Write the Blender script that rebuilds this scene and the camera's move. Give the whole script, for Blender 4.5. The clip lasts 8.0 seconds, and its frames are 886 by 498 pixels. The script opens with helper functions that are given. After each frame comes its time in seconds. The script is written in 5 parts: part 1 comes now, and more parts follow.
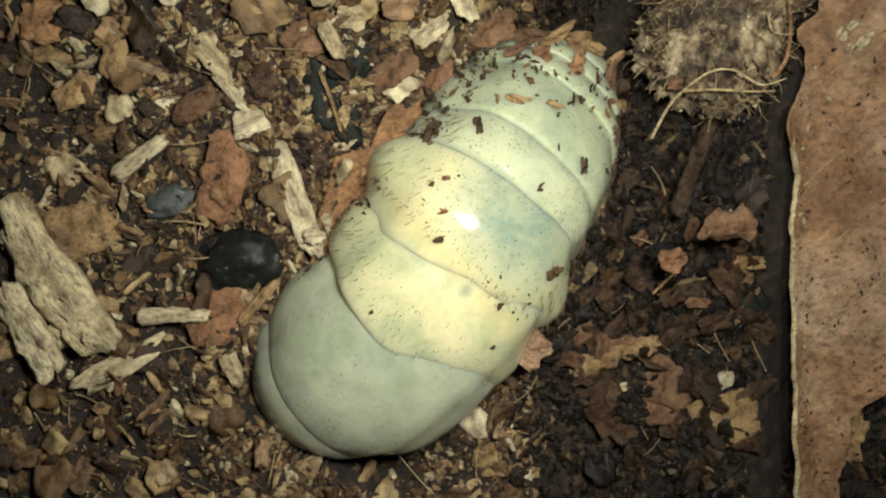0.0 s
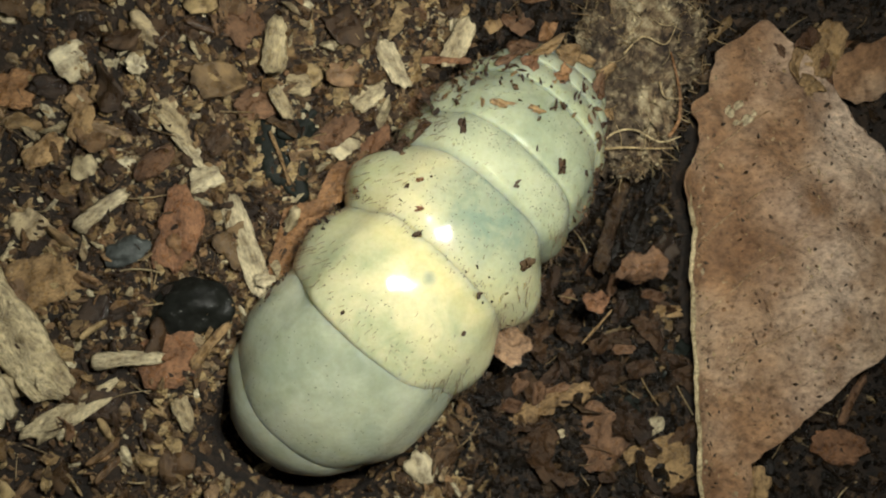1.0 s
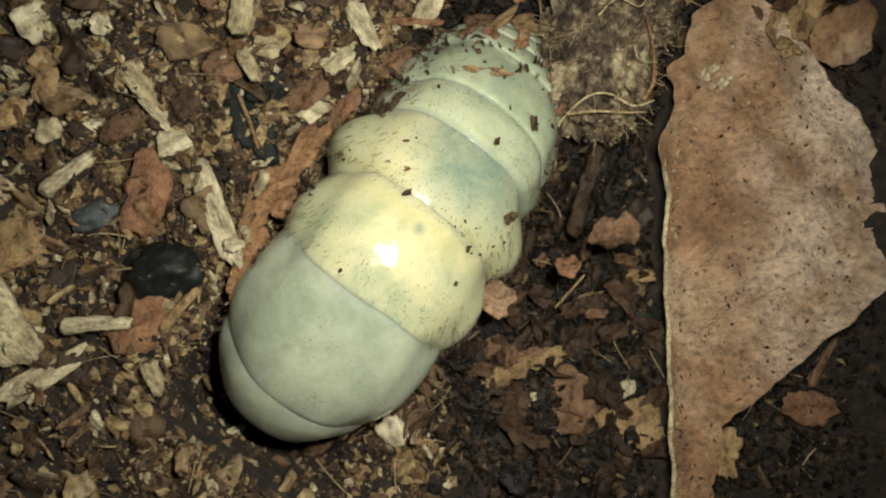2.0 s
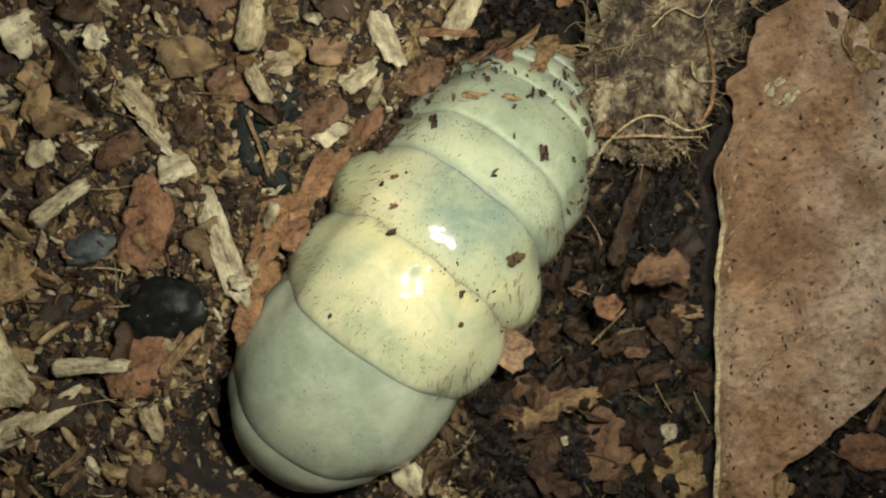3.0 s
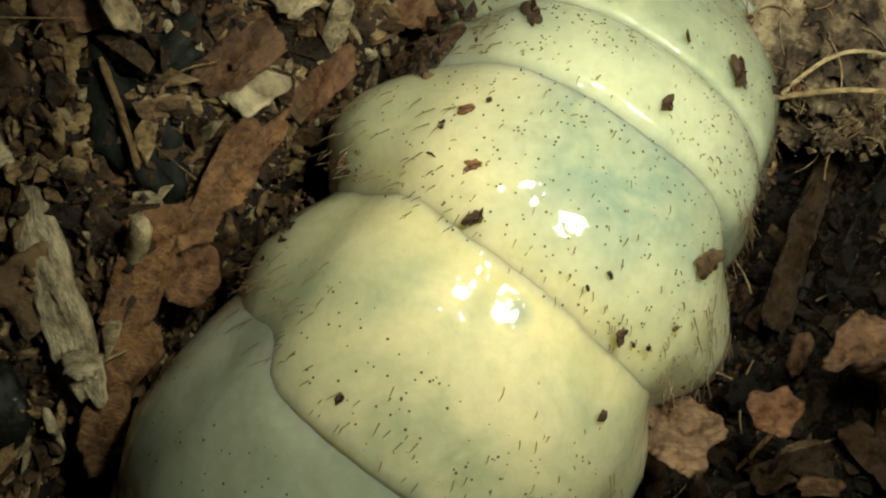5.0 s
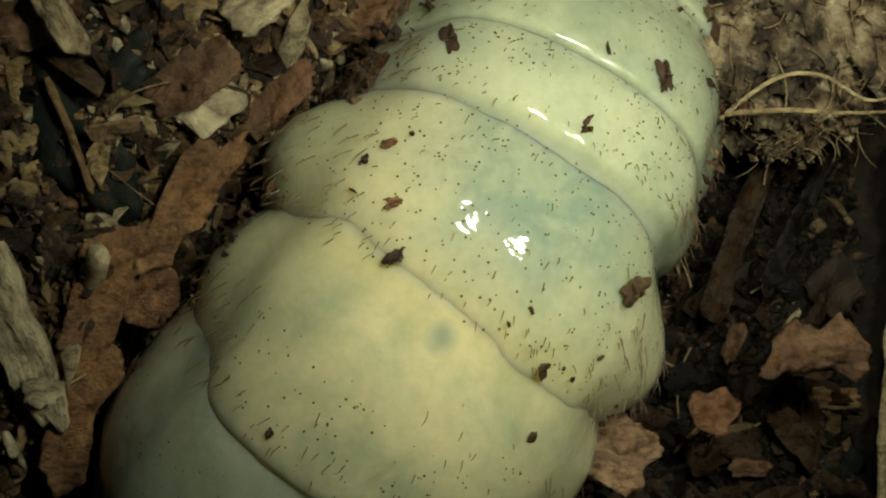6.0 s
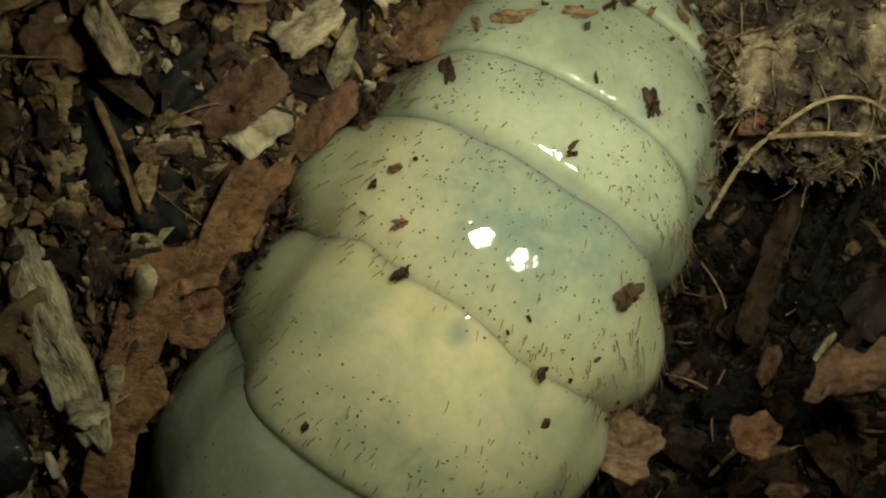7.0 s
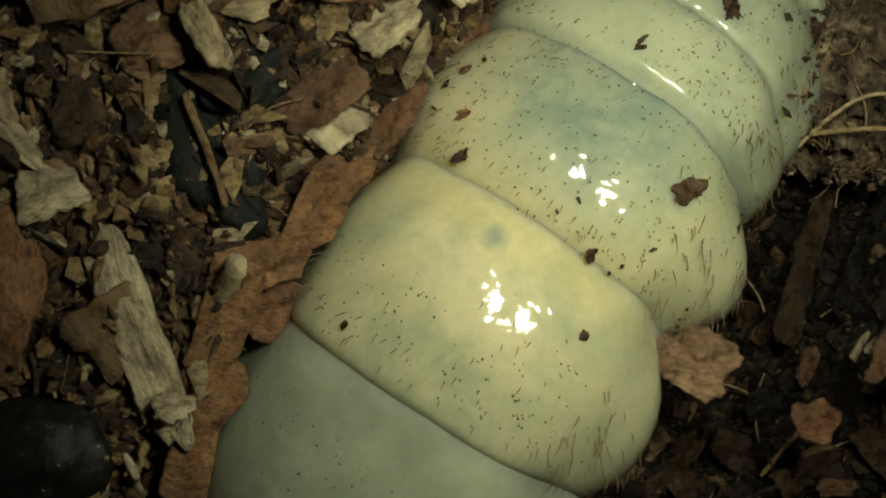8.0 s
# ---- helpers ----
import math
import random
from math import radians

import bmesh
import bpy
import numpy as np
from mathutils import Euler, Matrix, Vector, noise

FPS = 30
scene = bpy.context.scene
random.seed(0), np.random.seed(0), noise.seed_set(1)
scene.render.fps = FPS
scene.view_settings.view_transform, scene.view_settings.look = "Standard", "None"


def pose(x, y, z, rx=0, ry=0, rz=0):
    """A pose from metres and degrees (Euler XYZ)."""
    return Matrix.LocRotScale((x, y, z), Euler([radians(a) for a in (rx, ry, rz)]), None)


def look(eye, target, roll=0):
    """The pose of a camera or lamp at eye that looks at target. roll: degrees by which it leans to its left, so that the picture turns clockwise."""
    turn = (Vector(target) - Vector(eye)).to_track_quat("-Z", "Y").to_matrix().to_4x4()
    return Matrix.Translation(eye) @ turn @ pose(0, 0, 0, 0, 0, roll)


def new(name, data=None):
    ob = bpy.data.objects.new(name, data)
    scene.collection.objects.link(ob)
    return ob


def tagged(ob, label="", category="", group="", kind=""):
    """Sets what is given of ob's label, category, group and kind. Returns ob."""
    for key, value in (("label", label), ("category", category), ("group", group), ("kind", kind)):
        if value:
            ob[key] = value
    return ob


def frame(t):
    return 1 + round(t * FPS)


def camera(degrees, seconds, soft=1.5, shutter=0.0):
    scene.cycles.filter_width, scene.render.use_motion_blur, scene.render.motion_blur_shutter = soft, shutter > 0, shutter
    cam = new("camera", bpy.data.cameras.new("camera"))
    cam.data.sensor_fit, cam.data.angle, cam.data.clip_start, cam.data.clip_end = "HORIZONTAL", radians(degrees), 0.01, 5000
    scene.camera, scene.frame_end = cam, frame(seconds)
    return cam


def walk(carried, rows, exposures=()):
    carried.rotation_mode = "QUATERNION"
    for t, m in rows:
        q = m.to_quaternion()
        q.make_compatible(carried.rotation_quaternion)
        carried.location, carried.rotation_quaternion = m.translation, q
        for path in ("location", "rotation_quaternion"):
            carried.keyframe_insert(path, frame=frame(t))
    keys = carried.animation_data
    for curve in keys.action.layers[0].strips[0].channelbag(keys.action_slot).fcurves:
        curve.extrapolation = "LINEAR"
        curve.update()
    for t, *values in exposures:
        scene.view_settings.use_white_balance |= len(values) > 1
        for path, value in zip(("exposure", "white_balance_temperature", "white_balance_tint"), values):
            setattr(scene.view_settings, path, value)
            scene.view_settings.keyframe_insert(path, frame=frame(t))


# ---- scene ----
cam = camera(55, 8.0, soft=2.0)
PATH = [
    (0, pose(0.00000, -0.00000, 0.06484, -8.10, -0.90, 0.97)),
    (0.5, pose(0.00088, -0.00665, 0.06851, -1.72, -2.01, -0.01)),
    (1, pose(-0.00014, -0.01023, 0.07064, 4.01, -4.94, -0.78)),
    (1.5, pose(-0.00097, -0.01104, 0.07197, 2.96, -6.27, -1.30)),
    (1.7, pose(-0.00017, -0.01120, 0.07132, 2.62, -6.29, -1.25)),
    (2.8, pose(0.00352, -0.00324, 0.06715, -2.31, -2.39, 0.87)),
    (3, pose(0.00274, -0.00309, 0.06418, -2.23, -3.14, 0.66)),
    (3.5, pose(0.00398, -0.00437, 0.05294, 0.64, -0.92, 0.50)),
    (4, pose(0.00407, -0.00639, 0.04465, 7.07, -3.17, -0.08)),
    (4.2, pose(0.00508, -0.00679, 0.04192, 7.33, -1.41, -0.33)),
    (5.5, pose(0.00732, -0.00091, 0.03436, -4.30, 3.27, 0.90)),
    (6, pose(0.00577, 0.00055, 0.03578, -5.26, -2.06, 0.47)),
    (6.5, pose(0.00532, 0.00139, 0.03548, -6.43, -0.04, 0.70)),
    (7, pose(0.00400, 0.00074, 0.03565, -4.17, -2.01, 0.77)),
    (7.5, pose(-0.00010, -0.00071, 0.03616, -2.56, -7.62, 0.11)),
    (8, pose(-0.00116, -0.00289, 0.03626, 1.41, -5.43, -0.57)),
]
walk(cam, PATH, exposures=[
    (0, 1.05, 5980, 16), (1.0, 1.1, 5980, 16), (1.5, 1.2, 5980, 16), (3.0, 0.87, 5980, 15), (3.5, 0.24, 5980, 15), (4.0, -0.45, 6000, 15), (4.2, -0.72, 6100, 13), (5.5, -1.58, 6700, 5), (6.0, -1.7, 6500, 4), (6.5, -1.8, 6620, 4), (7.5, -1.8, 6650, 4), (8.0, -1.84, 6650, 4)])

# ---- light: a dim room, and the twin diodes of the torch carried beside the lens (built below) ----
world = bpy.data.worlds.new("room")
scene.world = world
world.use_nodes = True
world.node_tree.nodes["Background"].inputs[0].default_value = (1.0, 0.9, 0.7, 1)
world.node_tree.nodes["Background"].inputs[1].default_value = 0.006
TORCH_COLOUR, TORCH_POWER = (1.0, 0.97, 0.76), 520.0

MM = 0.001


# ---- materials ----
def material(name, rough=0.6):
    m = bpy.data.materials.new(name)
    m.use_nodes = True
    b = m.node_tree.nodes["Principled BSDF"]
    b.inputs["Roughness"].default_value = rough
    return m, m.node_tree, b


def node(nt, kind, **values):
    n = nt.nodes.new(kind)
    for key, value in values.items():
        n.inputs[key].default_value = value
    return n


def noise_node(nt, coord, scale, detail=6.0, rough=0.6, distort=0.0):
    n = node(nt, "ShaderNodeTexNoise", Scale=scale, Detail=detail, Roughness=rough, Distortion=distort)
    nt.links.new(coord, n.inputs["Vector"])
    return n


def ramp(nt, value, stops):
    n = nt.nodes.new("ShaderNodeValToRGB")
    els = n.color_ramp.elements
    while len(els) < len(stops):
        els.new(0.5)
    for e, (p, c) in zip(els, stops):
        e.position, e.color = p, (*c, 1)
    nt.links.new(value, n.inputs[0])
    return n


def mixed(nt, kind, fac, a, b):
    n = nt.nodes.new("ShaderNodeMix")
    n.data_type, n.blend_type = "RGBA", kind
    for sock, v in ((n.inputs[0], fac), (n.inputs[6], a), (n.inputs[7], b)):
        if isinstance(v, (int, float)):
            sock.default_value = v
        elif isinstance(v, tuple):
            sock.default_value = (*v, 1)
        else:
            nt.links.new(v, sock)
    return n.outputs[2]


def bump(nt, b, height, strength, distance):
    n = node(nt, "ShaderNodeBump", Strength=strength, Distance=distance)
    nt.links.new(height, n.inputs["Height"])
    nt.links.new(n.outputs[0], b.inputs["Normal"])


def litter_material(name, stops, per="object", rough=0.6, grain=900.0, relief=0.00025, fibre=0.75):
    """Plant litter: a colour picked piece by piece, mottled coarsely and finely."""
    m, nt, b = material(name, rough)
    tex = nt.nodes.new("ShaderNodeTexCoord").outputs["Object"]
    if per == "object":
        pick = nt.nodes.new("ShaderNodeObjectInfo").outputs["Random"]
    else:
        pick = nt.nodes.new("ShaderNodeNewGeometry").outputs["Random Per Island"]
    base = ramp(nt, pick, tuple((p, tuple(0.86 * v for v in c)) for p, c in stops)).outputs[0]
    coarse = noise_node(nt, tex, 420.0, 4.0)
    along = nt.nodes.new("ShaderNodeMapping")
    along.inputs["Scale"].default_value = (fibre, 1.2, 1.0)
    nt.links.new(tex, along.inputs["Vector"])
    fine = noise_node(nt, along.outputs[0], grain * 3, 8.0, 0.7)
    dark = ramp(nt, coarse.outputs[0], ((0.32, (0.38, 0.33, 0.28)), (0.6, (1.15, 1.14, 1.1)))).outputs[0]
    c = mixed(nt, "MULTIPLY", 0.8, base, dark)
    grit = ramp(nt, fine.outputs[0], ((0.37, (0.3, 0.26, 0.22)), (0.5, (0.95, 0.92, 0.88)), (0.63, (1.4, 1.36, 1.25)))).outputs[0]
    c = mixed(nt, "MULTIPLY", 0.8, c, grit)
    nt.links.new(c, b.inputs["Base Color"])
    bump(nt, b, fine.outputs[0], 1.0, relief * 1.6)
    wet = noise_node(nt, tex, 1100.0, 3.0, 0.6)
    gloss = node(nt, "ShaderNodeMapRange")
    for i, v in ((1, 0.4), (2, 0.6), (3, max(0.1, rough - 0.42)), (4, rough + 0.15)):
        gloss.inputs[i].default_value = v
    nt.links.new(wet.outputs[0], gloss.inputs[0])
    nt.links.new(gloss.outputs[0], b.inputs["Roughness"])
    return m


PALE = ((0.0, (0.58, 0.5, 0.31)), (0.5, (0.66, 0.6, 0.42)), (1.0, (0.5, 0.42, 0.26)))
TAN = ((0.0, (0.34, 0.23, 0.11)), (0.5, (0.44, 0.3, 0.15)), (1.0, (0.26, 0.17, 0.08)))
RED = ((0.0, (0.25, 0.125, 0.066)), (0.5, (0.31, 0.165, 0.088)), (1.0, (0.2, 0.105, 0.056)))
SCRAP = ((0.0, (0.36, 0.235, 0.145)), (1.0, (0.36, 0.235, 0.145)))
BROWN = ((0.0, (0.17, 0.095, 0.05)), (0.5, (0.24, 0.14, 0.08)), (1.0, (0.12, 0.065, 0.035)))
ORANGE = ((0.0, (0.33, 0.185, 0.09)), (1.0, (0.38, 0.215, 0.1)))
MIX = ((0.0, (0.022, 0.014, 0.009)), (0.25, (0.075, 0.045, 0.023)), (0.42, (0.18, 0.112, 0.054)), (0.55, (0.1, 0.064, 0.034)),
       (0.66, (0.31, 0.215, 0.1)), (0.78, (0.44, 0.345, 0.18)), (0.86, (0.24, 0.135, 0.068)), (0.93, (0.5, 0.44, 0.28)), (1.0, (0.64, 0.59, 0.42)))
pale_wood = litter_material("pale_rotten_wood", PALE, fibre=0.45)
tan_wood = litter_material("tan_wood", TAN)
red_bark = litter_material("red_bark", RED)
crumb_brown = litter_material("brown_crumb", ((0.0, (0.12, 0.076, 0.036)), (1.0, (0.12, 0.076, 0.036))))
scrap_bark = litter_material("pinkish_scrap", SCRAP)
orange_bark = litter_material("orange_bark", ORANGE)
brown_leaf = litter_material("brown_leaf_litter", BROWN)
mixed_litter = litter_material("mixed_litter", MIX)
crumb_litter = litter_material("crumbs", MIX, per="island")
# Wet black humus, lowered further so the hollow's dimness sits in the colour.
WET_DIM = ((0.0, (0.006, 0.005, 0.004)), (0.4, (0.011, 0.008, 0.005)), (0.66, (0.023, 0.015, 0.009)), (0.84, (0.048, 0.03, 0.016)), (0.95, (0.1, 0.064, 0.033)), (1.0, (0.25, 0.19, 0.1)))
# Damp brown leaf, also darkened in place of the weak light down there.
dim_damp_leaf = litter_material("dim_damp_leaf_litter", ((0.0, (0.05, 0.028, 0.015)), (0.5, (0.085, 0.05, 0.026)), (1.0, (0.03, 0.018, 0.01))), rough=0.36)
wet_piece = litter_material("wet_piece", WET_DIM, rough=0.3)
wet_litter = litter_material("wet_crumbs", WET_DIM, per="island", rough=0.32)
dirt_mat = litter_material("clinging_dirt", ((0.0, (0.03, 0.02, 0.012)), (0.6, (0.1, 0.055, 0.03)), (0.85, (0.2, 0.12, 0.06)), (1.0, (0.4, 0.32, 0.18))), per="island")
speck_mat = litter_material("leaf_specks", ((0.0, (0.03, 0.02, 0.012)), (0.45, (0.1, 0.06, 0.03)), (0.55, (0.3, 0.2, 0.11)), (0.8, (0.45, 0.35, 0.2)), (1.0, (0.58, 0.5, 0.34))), per="island")
thread_mat = litter_material("threads", ((0.0, (0.2, 0.12, 0.06)), (0.5, (0.45, 0.34, 0.18)), (1.0, (0.6, 0.5, 0.3))), per="island")
fibre_mat = litter_material("root_fibre", ((0.0, (0.66, 0.55, 0.33)), (1.0, (0.56, 0.44, 0.24))), rough=0.5)
rim_mat = litter_material("leaf_rim", ((0.0, (0.62, 0.53, 0.33)), (1.0, (0.62, 0.53, 0.33))), rough=0.6)
vein_mat = litter_material("leaf_vein", ((0.0, (0.42, 0.3, 0.18)), (1.0, (0.42, 0.3, 0.18))), rough=0.6)
fleck_mat = litter_material("dark_flecks", ((0.0, (0.06, 0.036, 0.018)), (0.6, (0.09, 0.05, 0.026)), (1.0, (0.035, 0.025, 0.014))))


def stone_material(name, colour, rough):
    m, nt, b = material(name, rough)
    tex = nt.nodes.new("ShaderNodeTexCoord").outputs["Object"]
    n = noise_node(nt, tex, 1600.0, 8.0, 0.65)
    spots = ramp(nt, n.outputs[0], ((0.4, tuple(c * 0.6 for c in colour)), (0.6, colour), (0.66, tuple(c * 1.6 + 0.02 for c in colour)), (0.71, (0.42, 0.41, 0.36))))
    nt.links.new(spots.outputs[0], b.inputs["Base Color"])
    b.inputs["Specular IOR Level"].default_value = 0.125
    bump(nt, b, n.outputs[0], 0.5, 0.0002)
    return m


black_stone = stone_material("black_stone", (0.013, 0.014, 0.012), 0.3)
slate_stone = stone_material("slate_stone", (0.012, 0.015, 0.012), 0.6)
blue_stone = stone_material("blue_grey_stone", (0.07, 0.078, 0.074), 0.5)


def humus_material():
    m, nt, b = material("humus", 0.8)
    tex = nt.nodes.new("ShaderNodeTexCoord").outputs["Object"]
    n = noise_node(nt, tex, 700.0, 10.0, 0.7)
    big = noise_node(nt, tex, 130.0, 3.0)
    c = ramp(nt, n.outputs[0], ((0.38, (0.008, 0.006, 0.004)), (0.55, (0.03, 0.019, 0.011)), (0.7, (0.09, 0.056, 0.03)))).outputs[0]
    c = mixed(nt, "MULTIPLY", 0.5, c, ramp(nt, big.outputs[0], ((0.35, (0.5, 0.45, 0.4)), (0.65, (1.2, 1.1, 1.0)))).outputs[0])
    nt.links.new(c, b.inputs["Base Color"])
    bump(nt, b, n.outputs[0], 1.0, 0.0014)
    return m


humus = humus_material()


def skin_material(name, base, deep, spot=None, spot_size=0.0035, tint=(0.31, 0.36, 0.27), streaks=False, crease=False):
    """Wet, translucent skin with cloudy fat under it and, where given, a greenish patch where the gut shows."""
    m, nt, b = material(name, 0.55)
    tex = nt.nodes.new("ShaderNodeTexCoord").outputs["Object"]
    cloud = noise_node(nt, tex, 120.0, 3.0, 0.5, 0.6)
    fat = noise_node(nt, tex, 420.0, 4.0, 0.6, 0.8)
    blend = mixed(nt, "MIX", 0.35, cloud.outputs["Fac"], fat.outputs["Fac"])
    c = ramp(nt, blend, ((0.4, deep), (0.49, tuple(0.45 * p + 0.55 * q for p, q in zip(deep, base))), (0.58, base))).outputs[0]
    if crease:
        along = nt.nodes.new("ShaderNodeVectorMath")
        along.operation = "DOT_PRODUCT"
        along.inputs[1].default_value = (0.58, 0.815, 0)
        nt.links.new(tex, along.inputs[0])
        thin = node(nt, "ShaderNodeMapRange")
        for i, v in ((1, 0.0016), (2, 0.0048), (3, 0.0), (4, 1.0)):
            thin.inputs[i].default_value = v
        nt.links.new(along.outputs["Value"], thin.inputs[0])
        band = ramp(nt, thin.outputs[0], ((0.0, (0, 0, 0)), (0.55, (0.4, 0.4, 0.4)), (1.0, (0, 0, 0)))).outputs[0]
        c = mixed(nt, "MIX", band, c, (0.56, 0.47, 0.19))
    # Darker green down the flanks: greenish sides plus shading put into the colour.
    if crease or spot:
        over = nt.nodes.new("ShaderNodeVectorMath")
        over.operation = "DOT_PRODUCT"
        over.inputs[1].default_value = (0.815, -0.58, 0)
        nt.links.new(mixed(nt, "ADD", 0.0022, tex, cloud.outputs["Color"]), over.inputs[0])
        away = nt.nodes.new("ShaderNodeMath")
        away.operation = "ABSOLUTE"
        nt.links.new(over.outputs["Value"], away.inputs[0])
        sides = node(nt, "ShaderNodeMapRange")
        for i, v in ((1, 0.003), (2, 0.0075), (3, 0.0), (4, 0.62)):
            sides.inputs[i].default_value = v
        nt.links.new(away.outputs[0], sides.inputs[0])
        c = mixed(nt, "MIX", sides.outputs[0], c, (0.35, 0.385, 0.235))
    if spot:
        d = nt.nodes.new("ShaderNodeVectorMath")
        d.operation = "DISTANCE"
        d.inputs[1].default_value = spot
        warp = mixed(nt, "ADD", spot_size * 0.6, tex, noise_node(nt, tex, 300.0, 4.0).outputs["Color"])
        nt.links.new(warp, d.inputs[0])
        fade = node(nt, "ShaderNodeMapRange")
        for i, v in ((1, spot_size * 0.45), (2, spot_size), (3, 1.0), (4, 0.0)):
            fade.inputs[i].default_value = v
        nt.links.new(d.outputs["Value"], fade.inputs[0])
        veil = ramp(nt, fat.outputs[0], ((0.38, (0.7, 0.7, 0.7)), (0.54, (1, 1, 1)))).outputs[0]
        c = mixed(nt, "MIX", mixed(nt, "MULTIPLY", 1.0, fade.outputs[0], veil), c, tint)
    if streaks:
        vein = noise_node(nt, tex, 150.0, 2.0, 0.5, 1.2)
        line = ramp(nt, vein.outputs[0], ((0.4, (0, 0, 0)), (0.5, (0.16, 0.16, 0.16)), (0.6, (0, 0, 0)))).outputs[0]
        c = mixed(nt, "MIX", line, c, (0.55, 0.56, 0.44))
    fine = noise_node(nt, tex, 2600.0, 4.0, 0.6)
    c = mixed(nt, "MULTIPLY", 0.35, c, ramp(nt, fine.outputs[0], ((0.35, (0.82, 0.8, 0.7)), (0.6, (1.04, 1.04, 1.02)))).outputs[0])
    nt.links.new(c, b.inputs["Base Color"])
    b.inputs["Subsurface Weight"].default_value = 0.95
    b.inputs["Subsurface Radius"].default_value = (1.0, 0.85, 0.45)
    b.inputs["Subsurface Scale"].default_value = 0.0026
    b.inputs["Specular IOR Level"].default_value = 0.15
    b.inputs["Coat Weight"].default_value = 1.0
    b.inputs["Coat Roughness"].default_value = 0.02
    wet = noise_node(nt, tex, 520.0, 5.0, 0.6)
    beads = noise_node(nt, tex, 1500.0, 2.0, 0.5)
    both = mixed(nt, "MIX", 0.25, wet.outputs["Color"], beads.outputs["Color"])
    bump(nt, b, both, 0.06, 0.0005)
    drops = noise_node(nt, tex, 1000.0, 1.2, 0.5, 0.8)
    sparse = ramp(nt, drops.outputs[0], ((0.42, (0, 0, 0)), (0.66, (1, 1, 1)))).outputs[0]
    film = node(nt, "ShaderNodeBump", Strength=0.24, Distance=0.0001)
    nt.links.new(sparse, film.inputs["Height"])
    nt.links.new(b.inputs["Normal"].links[0].from_socket, film.inputs["Normal"])
    nt.links.new(film.outputs[0], b.inputs["Coat Normal"])
    return m


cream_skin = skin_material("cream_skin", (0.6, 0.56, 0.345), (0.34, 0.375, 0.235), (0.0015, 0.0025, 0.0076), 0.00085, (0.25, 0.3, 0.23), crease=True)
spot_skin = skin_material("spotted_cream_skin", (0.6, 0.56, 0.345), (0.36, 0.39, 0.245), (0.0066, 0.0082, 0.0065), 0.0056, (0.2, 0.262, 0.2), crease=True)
fold_skin = skin_material("fold_skin", (0.57, 0.49, 0.25), (0.48, 0.43, 0.21))
green_skin = skin_material("greenish_skin", (0.41, 0.44, 0.3), (0.28, 0.325, 0.225))
grey_skin = skin_material("grey_green_skin", (0.39, 0.42, 0.31), (0.27, 0.31, 0.225), streaks=True)
tail_skin = skin_material("pale_tail_skin", (0.38, 0.4, 0.295), (0.27, 0.3, 0.22), streaks=True)
m_hair, nt_hair, b_hair = material("bristle", 0.4)
b_hair.inputs["Base Color"].default_value = (0.13, 0.085, 0.04, 1)
m_pore, nt_pore, b_pore = material("pore", 0.5)
b_pore.inputs["Base Color"].default_value = (0.06, 0.06, 0.03, 1)


